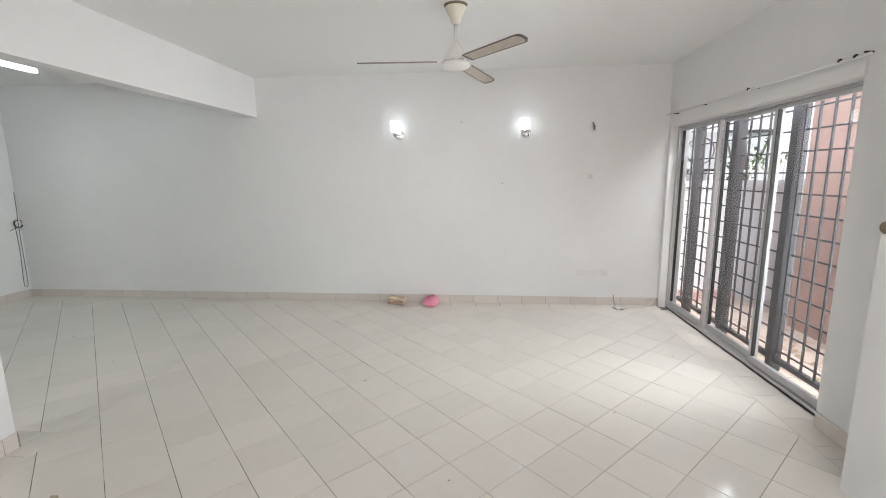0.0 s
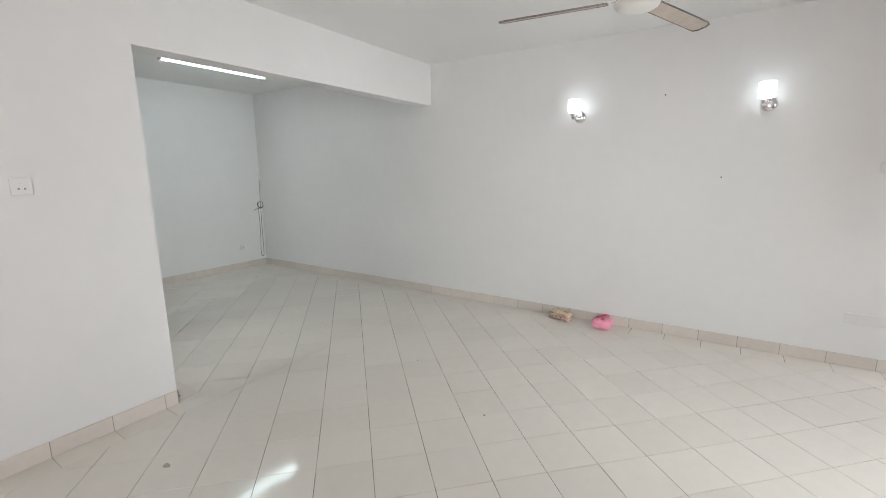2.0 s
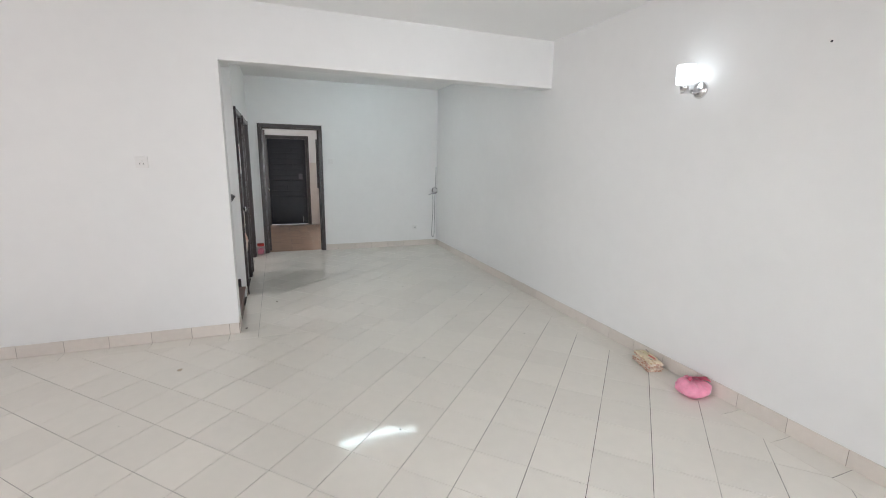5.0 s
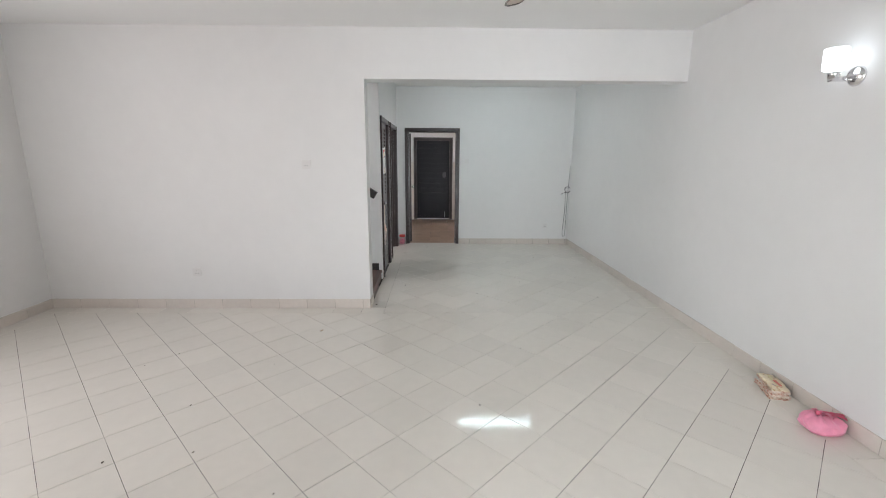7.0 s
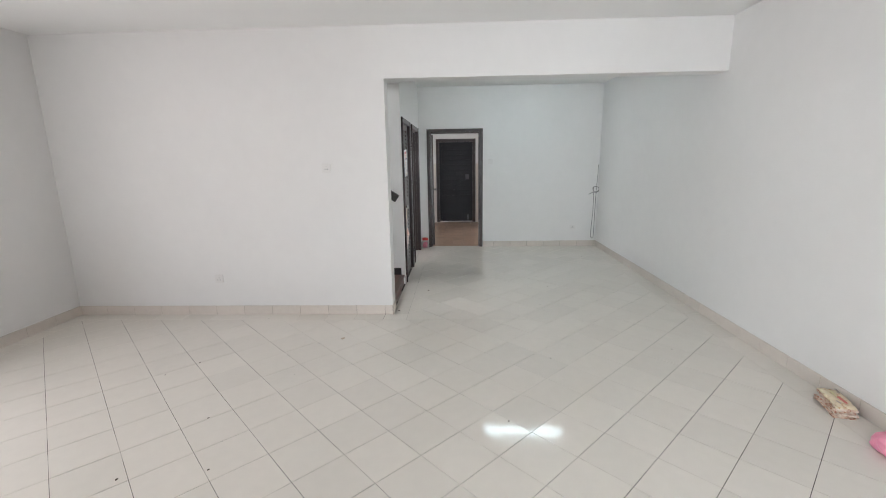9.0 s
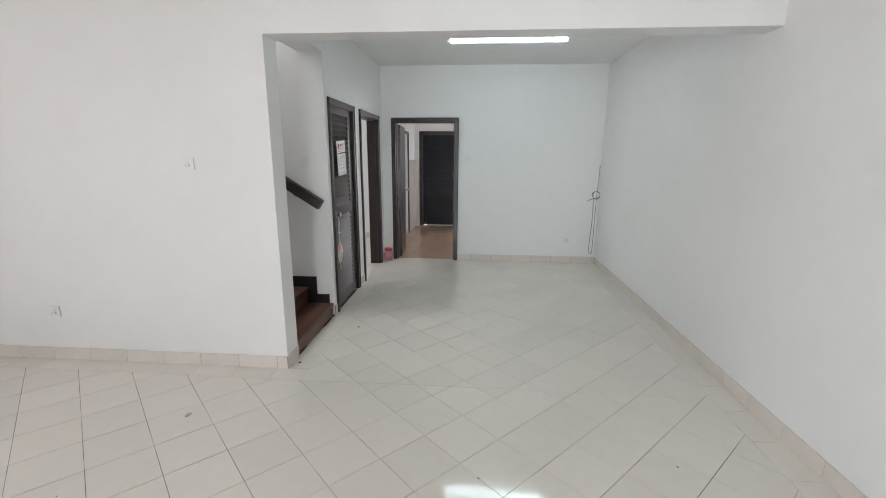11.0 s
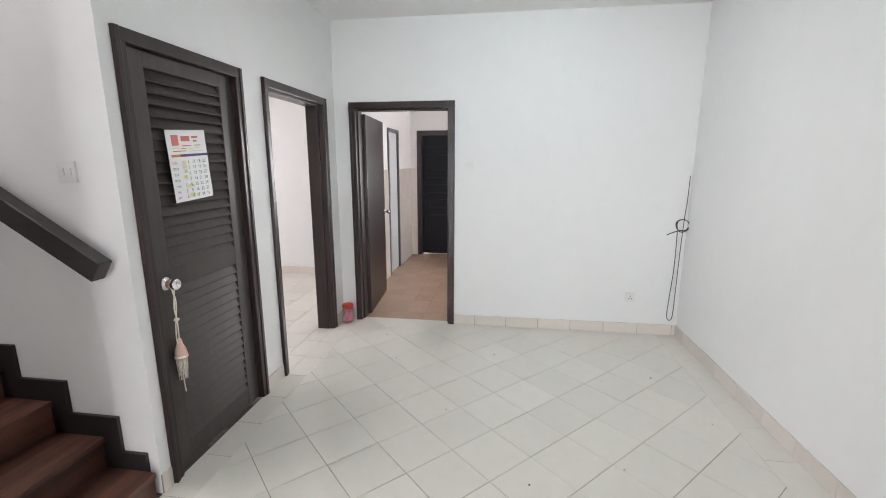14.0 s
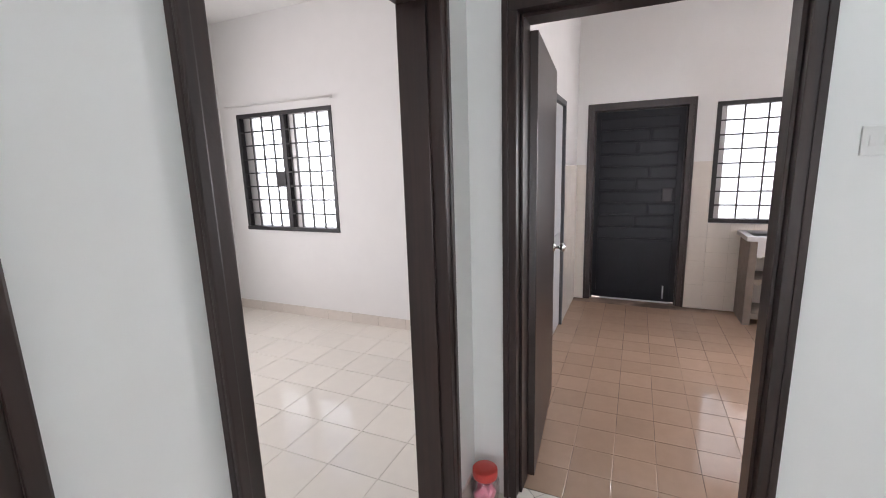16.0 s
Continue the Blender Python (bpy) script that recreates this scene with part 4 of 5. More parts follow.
for i in range(len(rim[0])):
    k = (i + 1) % len(rim[0])
    bm.faces.new((rim[0][i], rim[0][k], rim[1][k], rim[1][i]))
part("sheet", bm, M_PAPER, cal)
CF = CY + 0.0065


def flat(name, x0, x1, z0, z1, material, label=""):
    """A printed patch; x runs from the sheet's right-hand reader side."""
    return part(name, boxes((CX1 - x1, CX1 - x0, CF - 0.0005, CF + 0.0005, CZ1 - z1, CZ1 - z0)), material, cal, label)


flat("red_mark", 0.03, 0.075, 0.025, 0.075, M_PINKINK, "faded red printed mark")
flat("heading_bar", 0.095, 0.155, 0.03, 0.055, M_PINKINK, "faded red heading")
flat("heading_bar", 0.17, 0.215, 0.03, 0.04, M_PINKINK)
flat("heading_bar", 0.18, 0.205, 0.05, 0.058, M_PINKINK)
flat("heading_bar", 0.10, 0.16, 0.075, 0.08, M_ORANGE)
for i, (q, z, w) in enumerate(((0.028, 0.085, 0.05), (0.09, 0.088, 0.03), (0.13, 0.09, 0.04), (0.185, 0.074, 0.045), (0.19, 0.087, 0.03), (0.03, 0.1, 0.09), (0.14, 0.102, 0.1))):
    flat("heading_bar", q, q + w, z, z + 0.004, M_PINKINK if i % 2 else M_YELLOW)
for q, z, w, h in ((0.082, 0.150, 0.022, 0.020), (0.078, 0.172, 0.030, 0.016), (0.088, 0.192, 0.020, 0.018), (0.076, 0.222, 0.026, 0.018), (0.092, 0.235, 0.012, 0.012)):
    flat("picture_patch", q, q + w, z, z + h, M_CARD, "faded brown printed picture")
for q, z, w, h in ((0.092, 0.268, 0.030, 0.018), (0.126, 0.272, 0.018, 0.012), (0.10, 0.312, 0.034, 0.022), (0.15, 0.32, 0.022, 0.012)):
    flat("yellow_patch", q, q + w, z, z + h, M_YELLOW, "pale yellow printed patch")
flat("month_bar", 0.015, 0.075, 0.118, 0.130, M_ORANGE, "orange strip")
flat("month_bar", 0.075, 0.275, 0.118, 0.130, M_PURPLE, "purple month strip")
for col, ink, nums in ((-1.45, M_PINKINK, "SUN"), (-1.45, M_GREYCABLE, "\nMON\nTUE\nWED\nTHU\nFRI\nSAT"), (0, M_INK, "\n\n\n\n1\n2\n3"), (1, M_INK, "4\n5\n6\n7\n8\n9\n10"), (2, M_INK, "11\n12\n13\n14\n15\n16\n17"), (3, M_INK, "18\n19\n20\n21\n22\n23\n24"), (4, M_INK, "25\n26\n27\n28\n29\n30\n31")):
    fc_ = bpy.data.curves.new("dates", "FONT")
    fc_.body, fc_.size, fc_.space_line, fc_.align_x = nums, 0.0235 if col >= 0 else 0.0165, 1.213 if col >= 0 else 1.7276, "CENTER"
    fo = bpy.data.objects.new("dates_tmp", fc_)
    scene.collection.objects.link(fo)
    bpy.context.view_layer.update()
    me = bpy.data.meshes.new_from_object(fo.evaluated_get(bpy.context.evaluated_depsgraph_get()))
    bpy.data.objects.remove(fo)
    me.materials.clear()
    me.materials.append(ink)
    o = new("dates", me)
    me.transform(pose(CX1 - 0.083 - 0.0385 * col, CF + 0.0012, CZ1 - 0.164, 90, 0, 180))
    o.parent, o.matrix_parent_inverse = cal, cal.matrix_basis.inverted()
    tagged(o, "printed dark date numbers" if col >= 0 else "printed day names")

cal.matrix_basis = cal.matrix_basis @ pose(0, 0, 0, 0, 3.8)

# ---- tassel on the knob ----
kx, ky = KNOB[0], KNOB[1] + 0.035
ts = thing("door_tassel", (kx, ky, 0.97), "cream cord tassel hanging from the door knob", "tassel")
part("cord_loop", tube(spline([(kx - 0.014, ky, 0.985), (kx, ky, 1.0), (kx + 0.014, ky, 0.985), (kx + 0.004, ky + 0.004, 0.93), (kx - 0.004, ky + 0.004, 0.88), (kx + 0.004, ky, 0.80)]), 0.0035, 6), M_CORD, ts)
part("cord", tube(spline([(kx - 0.014, ky, 0.985), (kx - 0.003, ky, 0.92), (kx + 0.003, ky - 0.003, 0.85), (kx - 0.002, ky, 0.79), (kx, ky, 0.70)]), 0.0035, 6), M_CORD, ts)
part("knot", lump((kx, ky, 0.79), (0.013, 0.012, 0.009), 2.2, 0.4), M_CORD, ts)
part("cord_tail", tube(spline([(kx + 0.004, ky, 0.80), (kx + 0.013, ky, 0.75), (kx + 0.015, ky, 0.69), (kx + 0.008, ky, 0.665), (kx + 0.004, ky, 0.70)]), 0.003, 6), M_CORD, ts)
part("tassel_head", lathe([(0.005, 0.70), (0.010, 0.695), (0.014, 0.67), (0.026, 0.64), (0.030, 0.61), (0.028, 0.595)], 18, pose(kx, ky, 0)), M_TASSEL, ts, "pale pink woven tassel head")
part("tassel_band", lathe([(0.0305, 0.60), (0.032, 0.605), (0.0305, 0.612)], 18, pose(kx, ky, 0)), M_CORD, ts)
fr = random.Random(4)
for i in range(22):
    a = 2 * math.pi * i / 22
    r = 0.027 - 0.012 * (i % 3 == 0)
    z = 0.60 - fr.uniform(0.06, 0.13)
    part("fringe", tube([(kx + r * math.cos(a), ky + r * math.sin(a) * 0.8, 0.602), (kx + r * 0.95 * math.cos(a), ky + r * 0.75 * math.sin(a), 0.55), (kx + r * 0.7 * math.cos(a) + fr.uniform(-0.004, 0.004), ky + r * 0.6 * math.sin(a), z)], 0.0022, 5), M_CORD, ts)
part("fringe_tail", tube(spline([(kx, ky, 0.56), (kx + 0.002, ky, 0.48), (kx - 0.003, ky, 0.41)]), 0.003, 6), M_CORD, ts)

ts.matrix_basis = pose(0, 0, 0.015) @ ts.matrix_basis

# ---- kitchen sink ----
sk = thing("kitchen_sink", (-9.25, 4.35, 0), "steel sink unit on a stained concrete stand", "sink")
for a, b in ((3.96, 4.02), (4.72, 4.78)):
    part("stand_wall", rbox(KW + 0.012, KW + 0.40, a, b, 0, 0.78, 0.004), M_CONCRETE, sk)
part("stand_shelf", rbox(KW + 0.012, KW + 0.39, 4.02, 4.72, 0.38, 0.43, 0.004), M_CONCRETE, sk)
part("stand_shelf", rbox(KW + 0.012, KW + 0.39, 4.02, 4.72, 0.06, 0.11, 0.004), M_CONCRETE, sk)
bm = boxes((KW + 0.012, KW + 0.44, 3.93, 3.99, 0.78, 0.82), (KW + 0.012, KW + 0.44, 4.45, 4.82, 0.78, 0.82), (KW + 0.012, KW + 0.07, 3.99, 4.45, 0.78, 0.82), (KW + 0.38, KW + 0.44, 3.99, 4.45, 0.78, 0.82))
part("sink_top", bm, M_STEEL, sk, "stainless steel sink top")
bm = boxes((KW + 0.07, KW + 0.38, 3.99, 4.45, 0.63, 0.64), (KW + 0.066, KW + 0.07, 3.986, 4.454, 0.63, 0.80), (KW + 0.38, KW + 0.384, 3.986, 4.454, 0.63, 0.80), (KW + 0.07, KW + 0.38, 3.986, 3.99, 0.63, 0.80), (KW + 0.07, KW + 0.38, 4.45, 4.454, 0.63, 0.80))
part("bowl", bm, M_STEEL, sk, "stainless steel bowl")

# ---- yard outside ----
structure("ground", boxes((-60, 80, -60, 80, -0.35, -0.155)), M_YARD, "dry pale ground around the house", "ground")
yard = structure("yard_pavement", boxes((2.42, 3.55, 0.5, 6.4, -0.14, -0.115)), M_GROUT_L, "tan tiled side yard", "pavement")
tm = mesh_of("yard_tile", rbox(-0.146, 0.146, -0.146, 0.146, -0.012, 0.0, 0.002, 1), M_YARD)
for i in range(4):
    for j in range(14):
        o = new("yard_tile", tm)
        o.parent = yard
        o.matrix_basis = pose(2.57 + 0.3 * i, 2.25 + 0.3 * j, -0.10)
structure("boundary_wall", boxes((2.42, 3.5, 6.4, 6.55, -0.2, 1.42), (3.5, 14, 6.4, 6.55, -0.2, 1.42), (-10, 2.42, 6.4, 6.55, -0.2, 1.42), (-10, 14, 6.36, 6.59, 1.42, 1.5)), M_YARDWALL, "white rendered boundary wall with coping", "wall")
part("kerb", boxes((2.42, 3.5, 6.25, 6.4, -0.155, 0.0)), M_PINKWALL, bpy.data.objects["boundary_wall"], "terracotta painted kerb")
structure("backdrop", boxes((-13.2, -13.05, -7, 9, -0.2, 5.5)), M_SKYGLOW, "bright hazy white sky beyond the rear windows", "backdrop")
# Unseen slab, added so that no sun enters through the south openings.
structure("south_sun_block", boxes((BW - 0.5, 2.42, S - 4.2, S - 0.15, 2.62, 2.78)), M_CEIL, "unseen flat slab added to block the sun on the south side", "roof")
structure("yard_building", boxes((3.5, 6.0, 3.6, 5.22, -0.2, 3.6)), M_PINKWALL, "faded terracotta rendered outbuilding wall", "wall")
structure("yard_pilaster", boxes((3.44, 6.0, -2.0, 3.598, -0.2, 3.602)), M_PALEPINK, "pale pink rendered wall", "wall")

lit = random.Random(9)
bm = bmesh.new()
for i in range(170):
    x, y, a, s = lit.uniform(2.7, 3.45), lit.uniform(3.0, 5.2), lit.uniform(0, 6.3), lit.uniform(0.015, 0.05)
    z = -0.095 + lit.uniform(0, 0.01)
    d1, d2 = Vector((math.cos(a), math.sin(a), lit.uniform(-0.1, 0.3))) * s, Vector((-math.sin(a), math.cos(a), 0.1)) * s * 0.35
    c = Vector((x, y, z + 0.004))
    bm.faces.new([bm.verts.new(c + q) for q in (d1, d2, -d1, -d2)])
tagged(part("leaf_litter", bm, M_LITTER), "scattered dry leaves and twigs on the yard", "leaf litter", kind="stuff")

ac = thing("air_conditioner", (3.0, 6.95, 1.9), "weathered outdoor air conditioner on a bracket", "air conditioner")
AX, AY, AZ = 2.95, 6.9, 1.66
part("case", rbox(AX, AX + 0.62, AY, AY + 0.3, AZ, AZ + 0.52, 0.012), M_AC, ac)
fanm = pose(AX + 0.24, AY, AZ + 0.26, 90)
part("fan_ring", tube([fanm @ Vector((0.19 * math.cos(2 * math.pi * k / 28), 0.19 * math.sin(2 * math.pi * k / 28), 0.004)) for k in range(29)], 0.008, 6), M_IRON, ac, "round fan guard")
for k in range(6):
    part("louvre", boxes((AX + 0.47, AX + 0.6, AY - 0.006, AY + 0.002, AZ + 0.1 + 0.06 * k, AZ + 0.125 + 0.06 * k)), M_IRON, ac)
for q in (AX + 0.08, AX + 0.5):
    part("bracket", boxes((q, q + 0.03, AY - 0.02, AY + 0.5, AZ - 0.03, AZ), (q, q + 0.03, AY + 0.45, AY + 0.5, AZ - 0.4, AZ - 0.03)), M_IRON, ac, "angle iron bracket")
part("bracket_brace", tube([(AX + 0.095, AY, AZ - 0.03), (AX + 0.095, AY + 0.48, AZ - 0.38)], 0.012), M_IRON, ac)
part("pipe", tube(spline([(AX + 0.6, AY + 0.1, AZ + 0.1), (AX + 0.75, AY + 0.1, AZ - 0.05), (AX + 0.7, AY + 0.3, AZ - 0.3), (AX + 0.8, AY + 0.48, AZ - 0.4)]), 0.015), M_IRON, ac)

hs = thing("neighbour_house", (5, 12, 0), "pale two-storey neighbouring house with barred windows", "house")
part("wall", boxes((-4, 3.68, 7.4, 12, -0.2, 6.0), (3.68, 14, 11, 16, -0.2, 5.6)), M_HOUSE, hs)
part("roof", boxes((-4.4, 4.0, 7.0, 12.4, 6.0, 6.2), (3.4, 14.4, 10.6, 16.4, 5.6, 5.8)), M_ROOF, hs)
for wx, wy, wz in ((5.2, 11, 1.2), (8.0, 11, 1.2), (11, 11, 1.2), (5.2, 11, 3.6), (8.0, 11, 3.6)):
    wi = part("window", boxes((wx, wx + 1.5, wy - 0.04, wy - 0.002, wz, wz + 1.3)), M_GLASS, hs, "dark window")
    part("window_frame", boxes((wx - 0.06, wx, wy - 0.06, wy - 0.002, wz, wz + 1.3), (wx + 1.5, wx + 1.56, wy - 0.06, wy - 0.002, wz, wz + 1.3), (wx - 0.06, wx + 1.56, wy - 0.06, wy - 0.002, wz - 0.06, wz),
                               (wx - 0.06, wx + 1.56, wy - 0.06, wy - 0.002, wz + 1.3, wz + 1.36)), M_IRON, wi)
for k in range(9):
    part("vent_louvre", boxes((3.685, 3.72, 7.5, 8.3, 2.1 + 0.1 * k, 2.15 + 0.1 * k)), M_IRON, hs, "dark vent louvre")
fen = thing("far_fence", (7, 9.6, 0), "white railing fence along the neighbouring yard", "fence")
for k in range(40):
    part("picket", boxes((4.0 + 0.16 * k, 4.03 + 0.16 * k, 9.6, 9.63, -0.2, 1.75)), M_PLASTIC, fen)
part("fence_rail", boxes((3.9, 10.5, 9.63, 9.67, 1.6, 1.65), (3.9, 10.5, 9.63, 9.67, 0.4, 0.45)), M_PLASTIC, fen)

tr = thing("garden_tree", (5.6, 10.2, -0.15), "small leafy green garden tree", "tree")
part("trunk", tube(spline([(5.6, 10.2, -0.2), (5.58, 10.2, 0.8), (5.68, 10.18, 1.5), (5.6, 10.2, 2.2)]), 0.05), M_BARK, tr)
for dx, dy in ((0.5, 0.1), (-0.45, -0.1), (0.1, 0.4)):
    part("limb", tube(spline([(5.64, 10.19, 1.3), (5.64 + dx * 0.6, 10.19 + dy * 0.6, 1.8), (5.64 + dx, 10.19 + dy, 2.3)]), 0.022), M_BARK, tr)
bm = bmesh.new()
for i in range(300):
    c = Vector((5.65 + lit.gauss(0, 0.4), 10.2 + lit.gauss(0, 0.3), 1.85 + lit.gauss(0, 0.24)))
    if noise.noise(c * 2.2) < -0.12:
        continue
    a, b = Vector((lit.gauss(0, 1), lit.gauss(0, 1), lit.gauss(0, 1))).normalized(), Vector((lit.gauss(0, 1), lit.gauss(0, 1), lit.gauss(0, 1))).normalized()
    bm.faces.new([bm.verts.new(c + q) for q in (a * 0.075, b * 0.03, -a * 0.075, -b * 0.03)])
part("crown", bm, M_LEAVES, tr)

# ---- floors ----
floor = structure("floor_living", boxes((PIER - 0.001, E + 0.2, S - 0.15, N, -0.05, -0.0025)), M_GROUT, "cream glazed floor tiles laid diagonally", "floor")
floor2 = structure("floor_dining", boxes((W - 0.075, PIER - 0.001, 2.2, N, -0.05, -0.0025)), M_GROUT_M, "cream glazed floor tiles laid diagonally", "floor")
PITCH, U0, V0 = 0.3035, 1.667, 2.403
GU, GV = 0.0031, 0.0024
R2 = math.sqrt(0.5)


def clip(poly, axis, limit, keep_less):
    out = []
    for p, q in zip(poly, poly[1:] + poly[:1]):
        inp, inq = (p[axis] < limit) == keep_less, (q[axis] < limit) == keep_less
        if inp:
            out.append(p)
        if inp != inq:
            t = (limit - p[axis]) / (q[axis] - p[axis])
            out.append((p[0] + t * (q[0] - p[0]), p[1] + t * (q[1] - p[1])))
    return out


def area(poly):
    return abs(sum(p[0] * q[1] - q[0] * p[1] for p, q in zip(poly, poly[1:] + poly[:1]))) / 2


def slab(bm, poly, top=0.0, deep=0.006, edge=0.0006):
    """A tile from its outline: flat top, a small rounded arris, straight sides."""
    cx, cy = sum(p[0] for p in poly) / len(poly), sum(p[1] for p in poly) / len(poly)
    rings = []
    for k, z in ((1.0, top), (0.0, top - 0.0008), (0.0, top - deep)):
        rr = []
        for x, y in poly:
            d = math.hypot(x - cx, y - cy) or 1
            f = 1 - k * edge / d
            rr.append(bm.verts.new((cx + (x - cx) * f, cy + (y - cy) * f, z)))
        rings.append(rr)
    bm.faces.new(rings[0])
    for a, b in zip(rings, rings[1:]):
        for i in range(len(poly)):
            bm.faces.new((a[i], b[i], b[(i + 1) % len(poly)], a[(i + 1) % len(poly)]))


def cell(i, j):
    u0, u1 = U0 + i * PITCH + GU / 2, U0 + (i + 1) * PITCH - GU / 2
    v0, v1 = V0 + j * PITCH + GV / 2, V0 + (j + 1) * PITCH - GV / 2
    return [((u - v) * R2, (u + v) * R2) for u, v in ((u0, v0), (u1, v0), (u1, v1), (u0, v1))]


def full_tile():
    bm = bmesh.new()
    slab(bm, [(x - (U0 - V0) * R2, y - (U0 + V0) * R2) for x, y in cell(0, 0)])
    return mesh_of("tile", bm, M_TILE)


FULL = full_tile()
lip = random.Random(33)
rest = bmesh.new()
RECTS = ((PIER + 0.16, E - 0.17, S + 0.16, N - 0.185, floor), (W - 0.07, PIER + 0.157, DS + 0.165, N - 0.185, floor2))
for x0, x1, y0, y1, owner in RECTS:
    for i in range(-40, 40):
        for j in range(-40, 40):
            c = cell(i, j)
            mx, my = sum(p[0] for p in c) / 4, sum(p[1] for p in c) / 4
            if not (x0 - 0.25 < mx < x1 + 0.25 and y0 - 0.25 < my < y1 + 0.25):
                continue
            poly = c
            for ax, lim, less in ((0, x1, True), (0, x0, False), (1, y1, True), (1, y0, False)):
                if poly:
                    poly = clip(poly, ax, lim, less)
            if len(poly) < 3 or area(poly) < 0.0006:
                continue
            if owner is floor and my < 0.75:
                slab(rest, poly)
            elif len(poly) == 4 and abs(area(poly) - area(c)) < 1e-6:
                o = new("tile", FULL)
                o.parent = owner
                o.matrix_basis = pose(mx - sum(p[0] - (U0 - V0) * R2 for p in cell(0, 0)) / 4, my - sum(p[1] - (U0 + V0) * R2 for p in cell(0, 0)) / 4, 0, lip.gauss(0, 0.09), lip.gauss(0, 0.09))
            else:
                bm = bmesh.new()
                slab(bm, poly)
                part("tile", bm, M_TILE, owner)
tagged(part("tile_remainder", rest, M_TILE, floor), kind="stuff")


def strip(x0, x1, y0, y1, along, owner, material=M_TILE, top=0.0, step=0.3035):
    """A row of border tiles."""
    a, b = (x0, x1) if along == "x" else (y0, y1)
    g = 0.0016
    while a < b - 0.01:
        e = min(a + step, b)
        bm = bmesh.new()
        q = (a + g, e - g, y0 + g, y1 - g) if along == "x" else (x0 + g, x1 - g, a + g, e - g)
        slab(bm, [(q[0], q[2]), (q[1], q[2]), (q[1], q[3]), (q[0], q[3])], top)
        part("border_tile", bm, material, owner)
        a = e


strip(PIER + 0.001, E, N - 0.185, N, "x", floor)
strip(W - 0.07, PIER - 0.001, N - 0.185, N, "x", floor2)
strip(E - 0.17, E + 0.075, 2.77, N - 0.185, "y", floor)
strip(PIER, PIER + 0.16, S, DS + 0.165, "y", floor)
strip(W + 0.001, PIER - 0.001, DS, DS + 0.165, "x", floor2)
strip(PIER + 0.16, 1.93, S, S + 0.16, "x", floor)
strip(D2[0] + 0.058, D2[1] - 0.058, DS - 0.155, DS, "x", floor2)
strip(E - 0.17, E + 0.075, 2.35, 2.77, "y", floor)

kf = structure("floor_kitchen", boxes((KW - 0.1, W - 0.075, KS - 0.12, N, -0.05, -0.004)), M_GROUT_K, "tan square ceramic kitchen floor tiles", "floor")
bm = bmesh.new()
slab(bm, [(-0.0985, -0.0985), (0.0985, -0.0985), (0.0985, 0.0985), (-0.0985, 0.0985)], 0.0, 0.006, 0.002)
km = mesh_of("kitchen_tile", bm, M_KTILE)
for i in range(15):
    for j in range(14):
        x, y = W - 0.176 - 0.2 * i, 2.48 + 0.2 * j
        if x > KW + 0.08:
            o = new("kitchen_tile", km)
            o.parent, o.matrix_basis = kf, pose(x, y, -0.002)

bf = structure("floor_bedroom", boxes((BW - 0.1, ST - 0.12, S - 0.1, 2.2, -0.05, -0.003)), M_GROUT_P, "cream square ceramic bedroom floor tiles", "floor")
bm = bmesh.new()
slab(bm, [(-0.15, -0.15), (0.15, -0.15), (0.15, 0.15), (-0.15, 0.15)], 0.0, 0.006, 0.002)
bmm = mesh_of("bedroom_tile", bm, M_TILE)
for i in range(13):
    for j in range(12):
        o = new("bedroom_tile", bmm)
        o.parent, o.matrix_basis = bf, pose(-4.172 - 0.3035 * i - 0.0, 2.077 - 0.3035 * j, 0)

# ---- skirting tiles ----


def skirting(name, a, b, face, normal, h=0.1, step=0.3035, offset=0.0):
    """A row of skirting tiles on a wall from a to b; face: the wall's plane."""
    axis = "x" if normal in ("+y", "-y") else "y"
    s = 1 if normal[0] == "+" else -1
    root = structure(name, boxes((a, b, *sorted((face, face + s * 0.006)), 0.0, h - 0.002) if axis == "x" else (*sorted((face, face + s * 0.006)), a, b, 0.0, h - 0.002)), M_GROUT_L, "beige ceramic skirting tiles", "baseboard")
    q = a - offset
    while q < b - 0.004:
        p0, p1 = max(q, a) + 0.002, min(q + step, b) - 0.002
        if p1 - p0 > 0.01:
            f0, f1 = sorted((face, face + s * 0.009))
            bm = boxes((p0, p1, f0, f1, 0.001, h) if axis == "x" else (f0, f1, p0, p1, 0.001, h))
            part("skirting_tile", bm, M_BASE, root)
        q += step
    return root


skirting("baseboard_north", W, E, N, "-y", offset=0.12)
skirting("baseboard_pier", S, 2.39, PIER, "+x")
skirting("baseboard_pier_end", PB, PIER + 0.009, 2.39, "+y")
skirting("baseboard_south", PIER, 1.93, S, "+y")
skirting("baseboard_west", KD[1] + 0.002, N, W, "+x", offset=0.1)
skirting("baseboard_between_doors", D2[1] + 0.002, LV[0] - 0.002, DS, "+y")
skirting("baseboard_stair_corner", LV[1] + 0.002, ST, DS, "+y")
skirting("baseboard_door_corner", W, D2[0] - 0.002, DS, "+y")
skirting("baseboard_east_end", 2.412, 2.995, E, "-x")
skirting("baseboard_east_corner", 5.535, N, E, "-x")
skirting("baseboard_bedroom_west", S, 2.24, BW, "+x")
skirting("baseboard_bedroom_south", BW, -4.0, S, "+y")

# ---- kitchen wall tiles to door-handle height ----


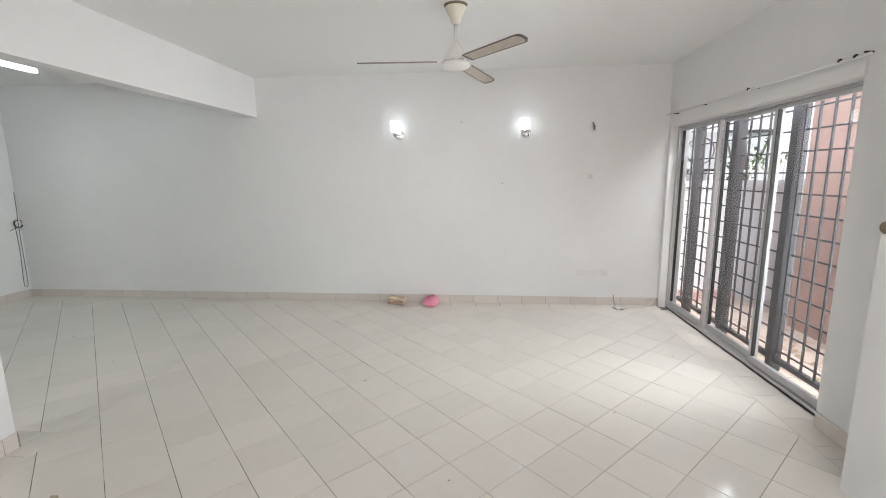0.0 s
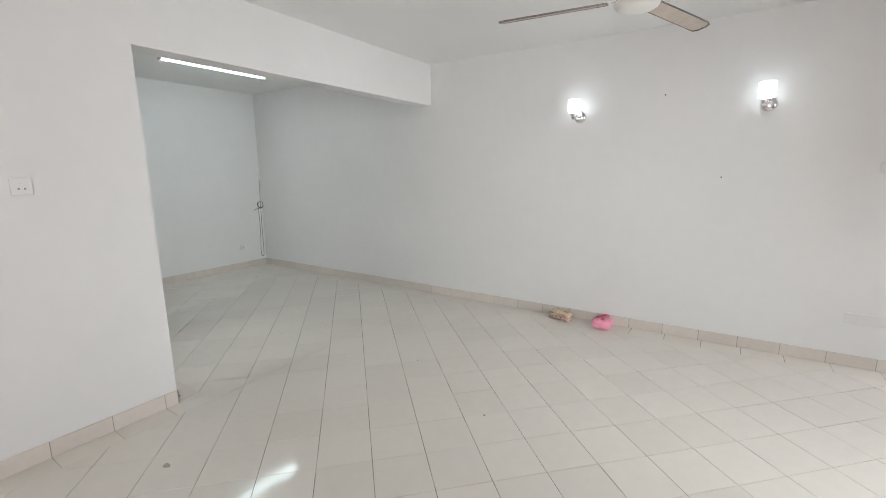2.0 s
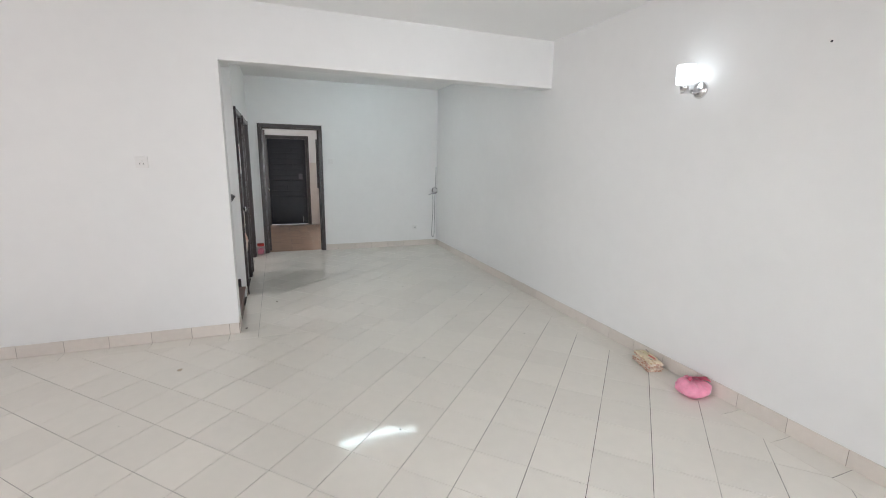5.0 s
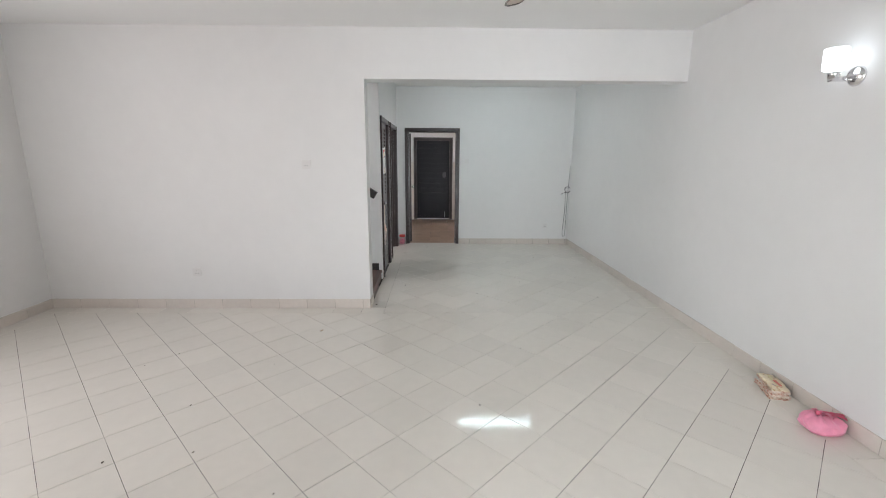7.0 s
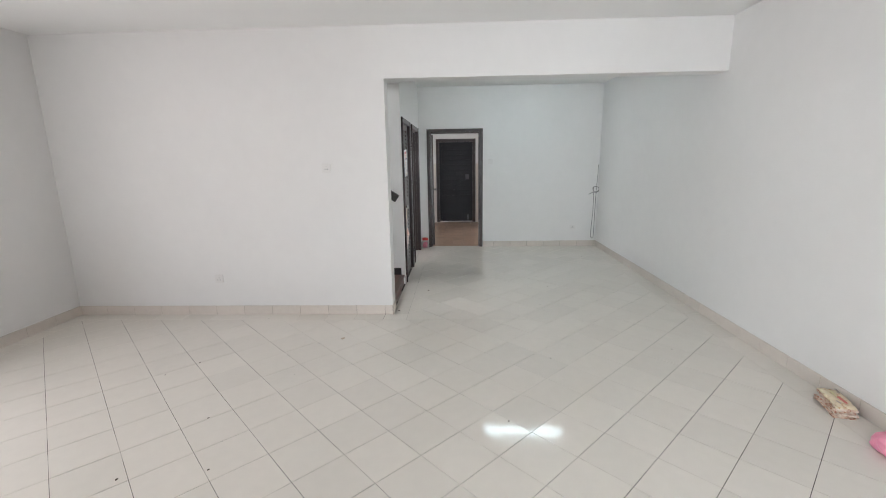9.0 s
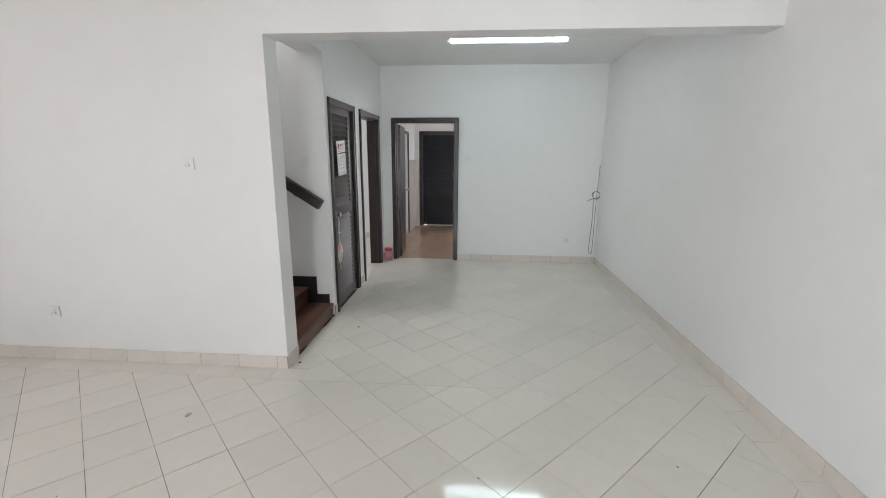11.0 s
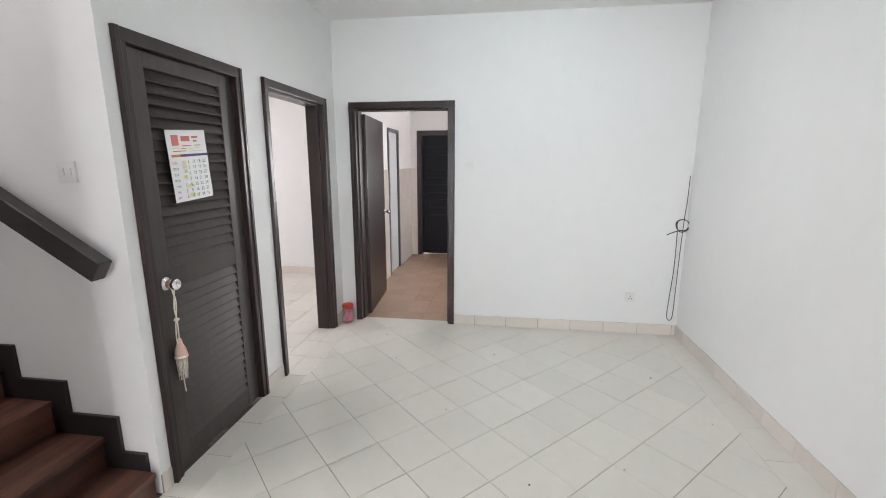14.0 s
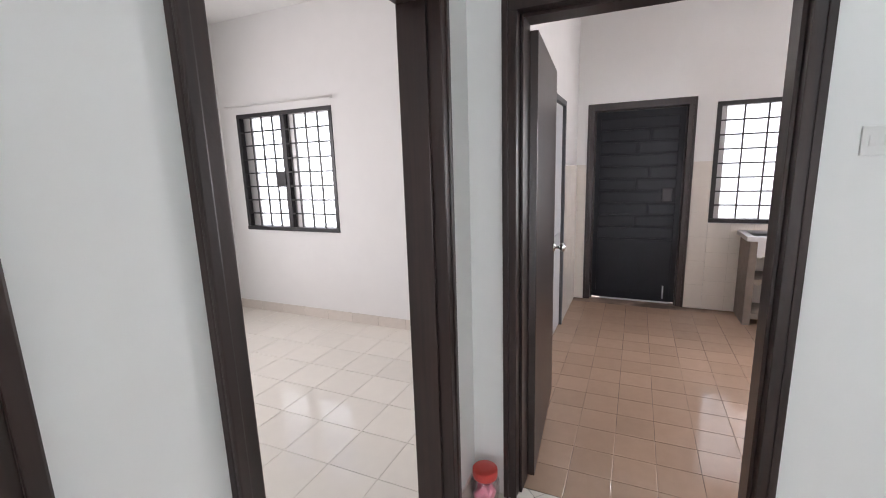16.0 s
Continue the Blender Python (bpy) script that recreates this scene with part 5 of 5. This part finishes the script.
def wainscot(name, a, b, face, normal, h=1.48):
    axis = "x" if normal in ("+y", "-y") else "y"
    s = 1 if normal[0] == "+" else -1
    f0, f1 = sorted((face, face + s * 0.008))
    root = structure(name, boxes((a, b, *sorted((face, face + s * 0.005)), 0, h - 0.002) if axis == "x" else (*sorted((face, face + s * 0.005)), a, b, 0, h - 0.002)), M_GROUT_P, "beige glazed kitchen wall tiles", "wall tiles")
    n = max(1, round((b - a) / 0.2))
    for i in range(n):
        for k in range(6):
            p0, p1, z0, z1 = a + i * (b - a) / n + 0.001, a + (i + 1) * (b - a) / n - 0.001, k * h / 6 + 0.001, (k + 1) * h / 6 - 0.001
            part("wall_tile", boxes((p0, p1, f0, f1, z0, z1) if axis == "x" else (f0, f1, p0, p1, z0, z1)), M_KWALL, root)


wainscot("kitchen_tiles_west", KS + 0.009, BK[0] - 0.002, KW, "+x")
wainscot("kitchen_tiles_west_middle", BK[1] + 0.002, KWIN[0] - 0.002, KW, "+x")
wainscot("kitchen_tiles_under_window", KWIN[0], 5.4, KW, "+x", 0.88)
wainscot("kitchen_tiles_south_end", KW + 0.009, BATH[0] - 0.002, KS, "+y")
wainscot("kitchen_tiles_south", BATH[1] + 0.002, W - 0.14, KS, "+y")

# ---- dirt specks on the floor ----
sp = random.Random(21)
for i in range(26):
    x, y = (sp.uniform(-2.4, 1.8), sp.uniform(0.8, 5.2)) if i < 13 else (sp.uniform(-6.0, -3.0), sp.uniform(2.7, 5.3))
    s = sp.uniform(0.003, 0.007)
    tagged(part("dirt_speck", lump((x, y, 0.0), (s * 1.5, s, s * 0.25), i * 1.3, 0.5, 1), M_DIRT), "small dark dirt speck on the floor", "dirt", "specks on the floor")

tagged(part("floor_stain", lump((-2.1, 2.02, 0.0), (0.022, 0.016, 0.0016), 3.3, 0.5, 3), M_STAIN), "dried brown stain on the floor tile", "stain")
for x, y, r in ((-0.842, 3.397, 0.006), (-3.569, 2.709, 0.008), (-2.83, 2.44, 0.010)):
    tagged(part("dirt_speck", lump((x, y, 0.0), (r * 1.4, r, r * 0.3), x * 3, 0.5, 2), M_DIRT), "small dark dirt speck on the floor", "dirt", "specks on the floor")
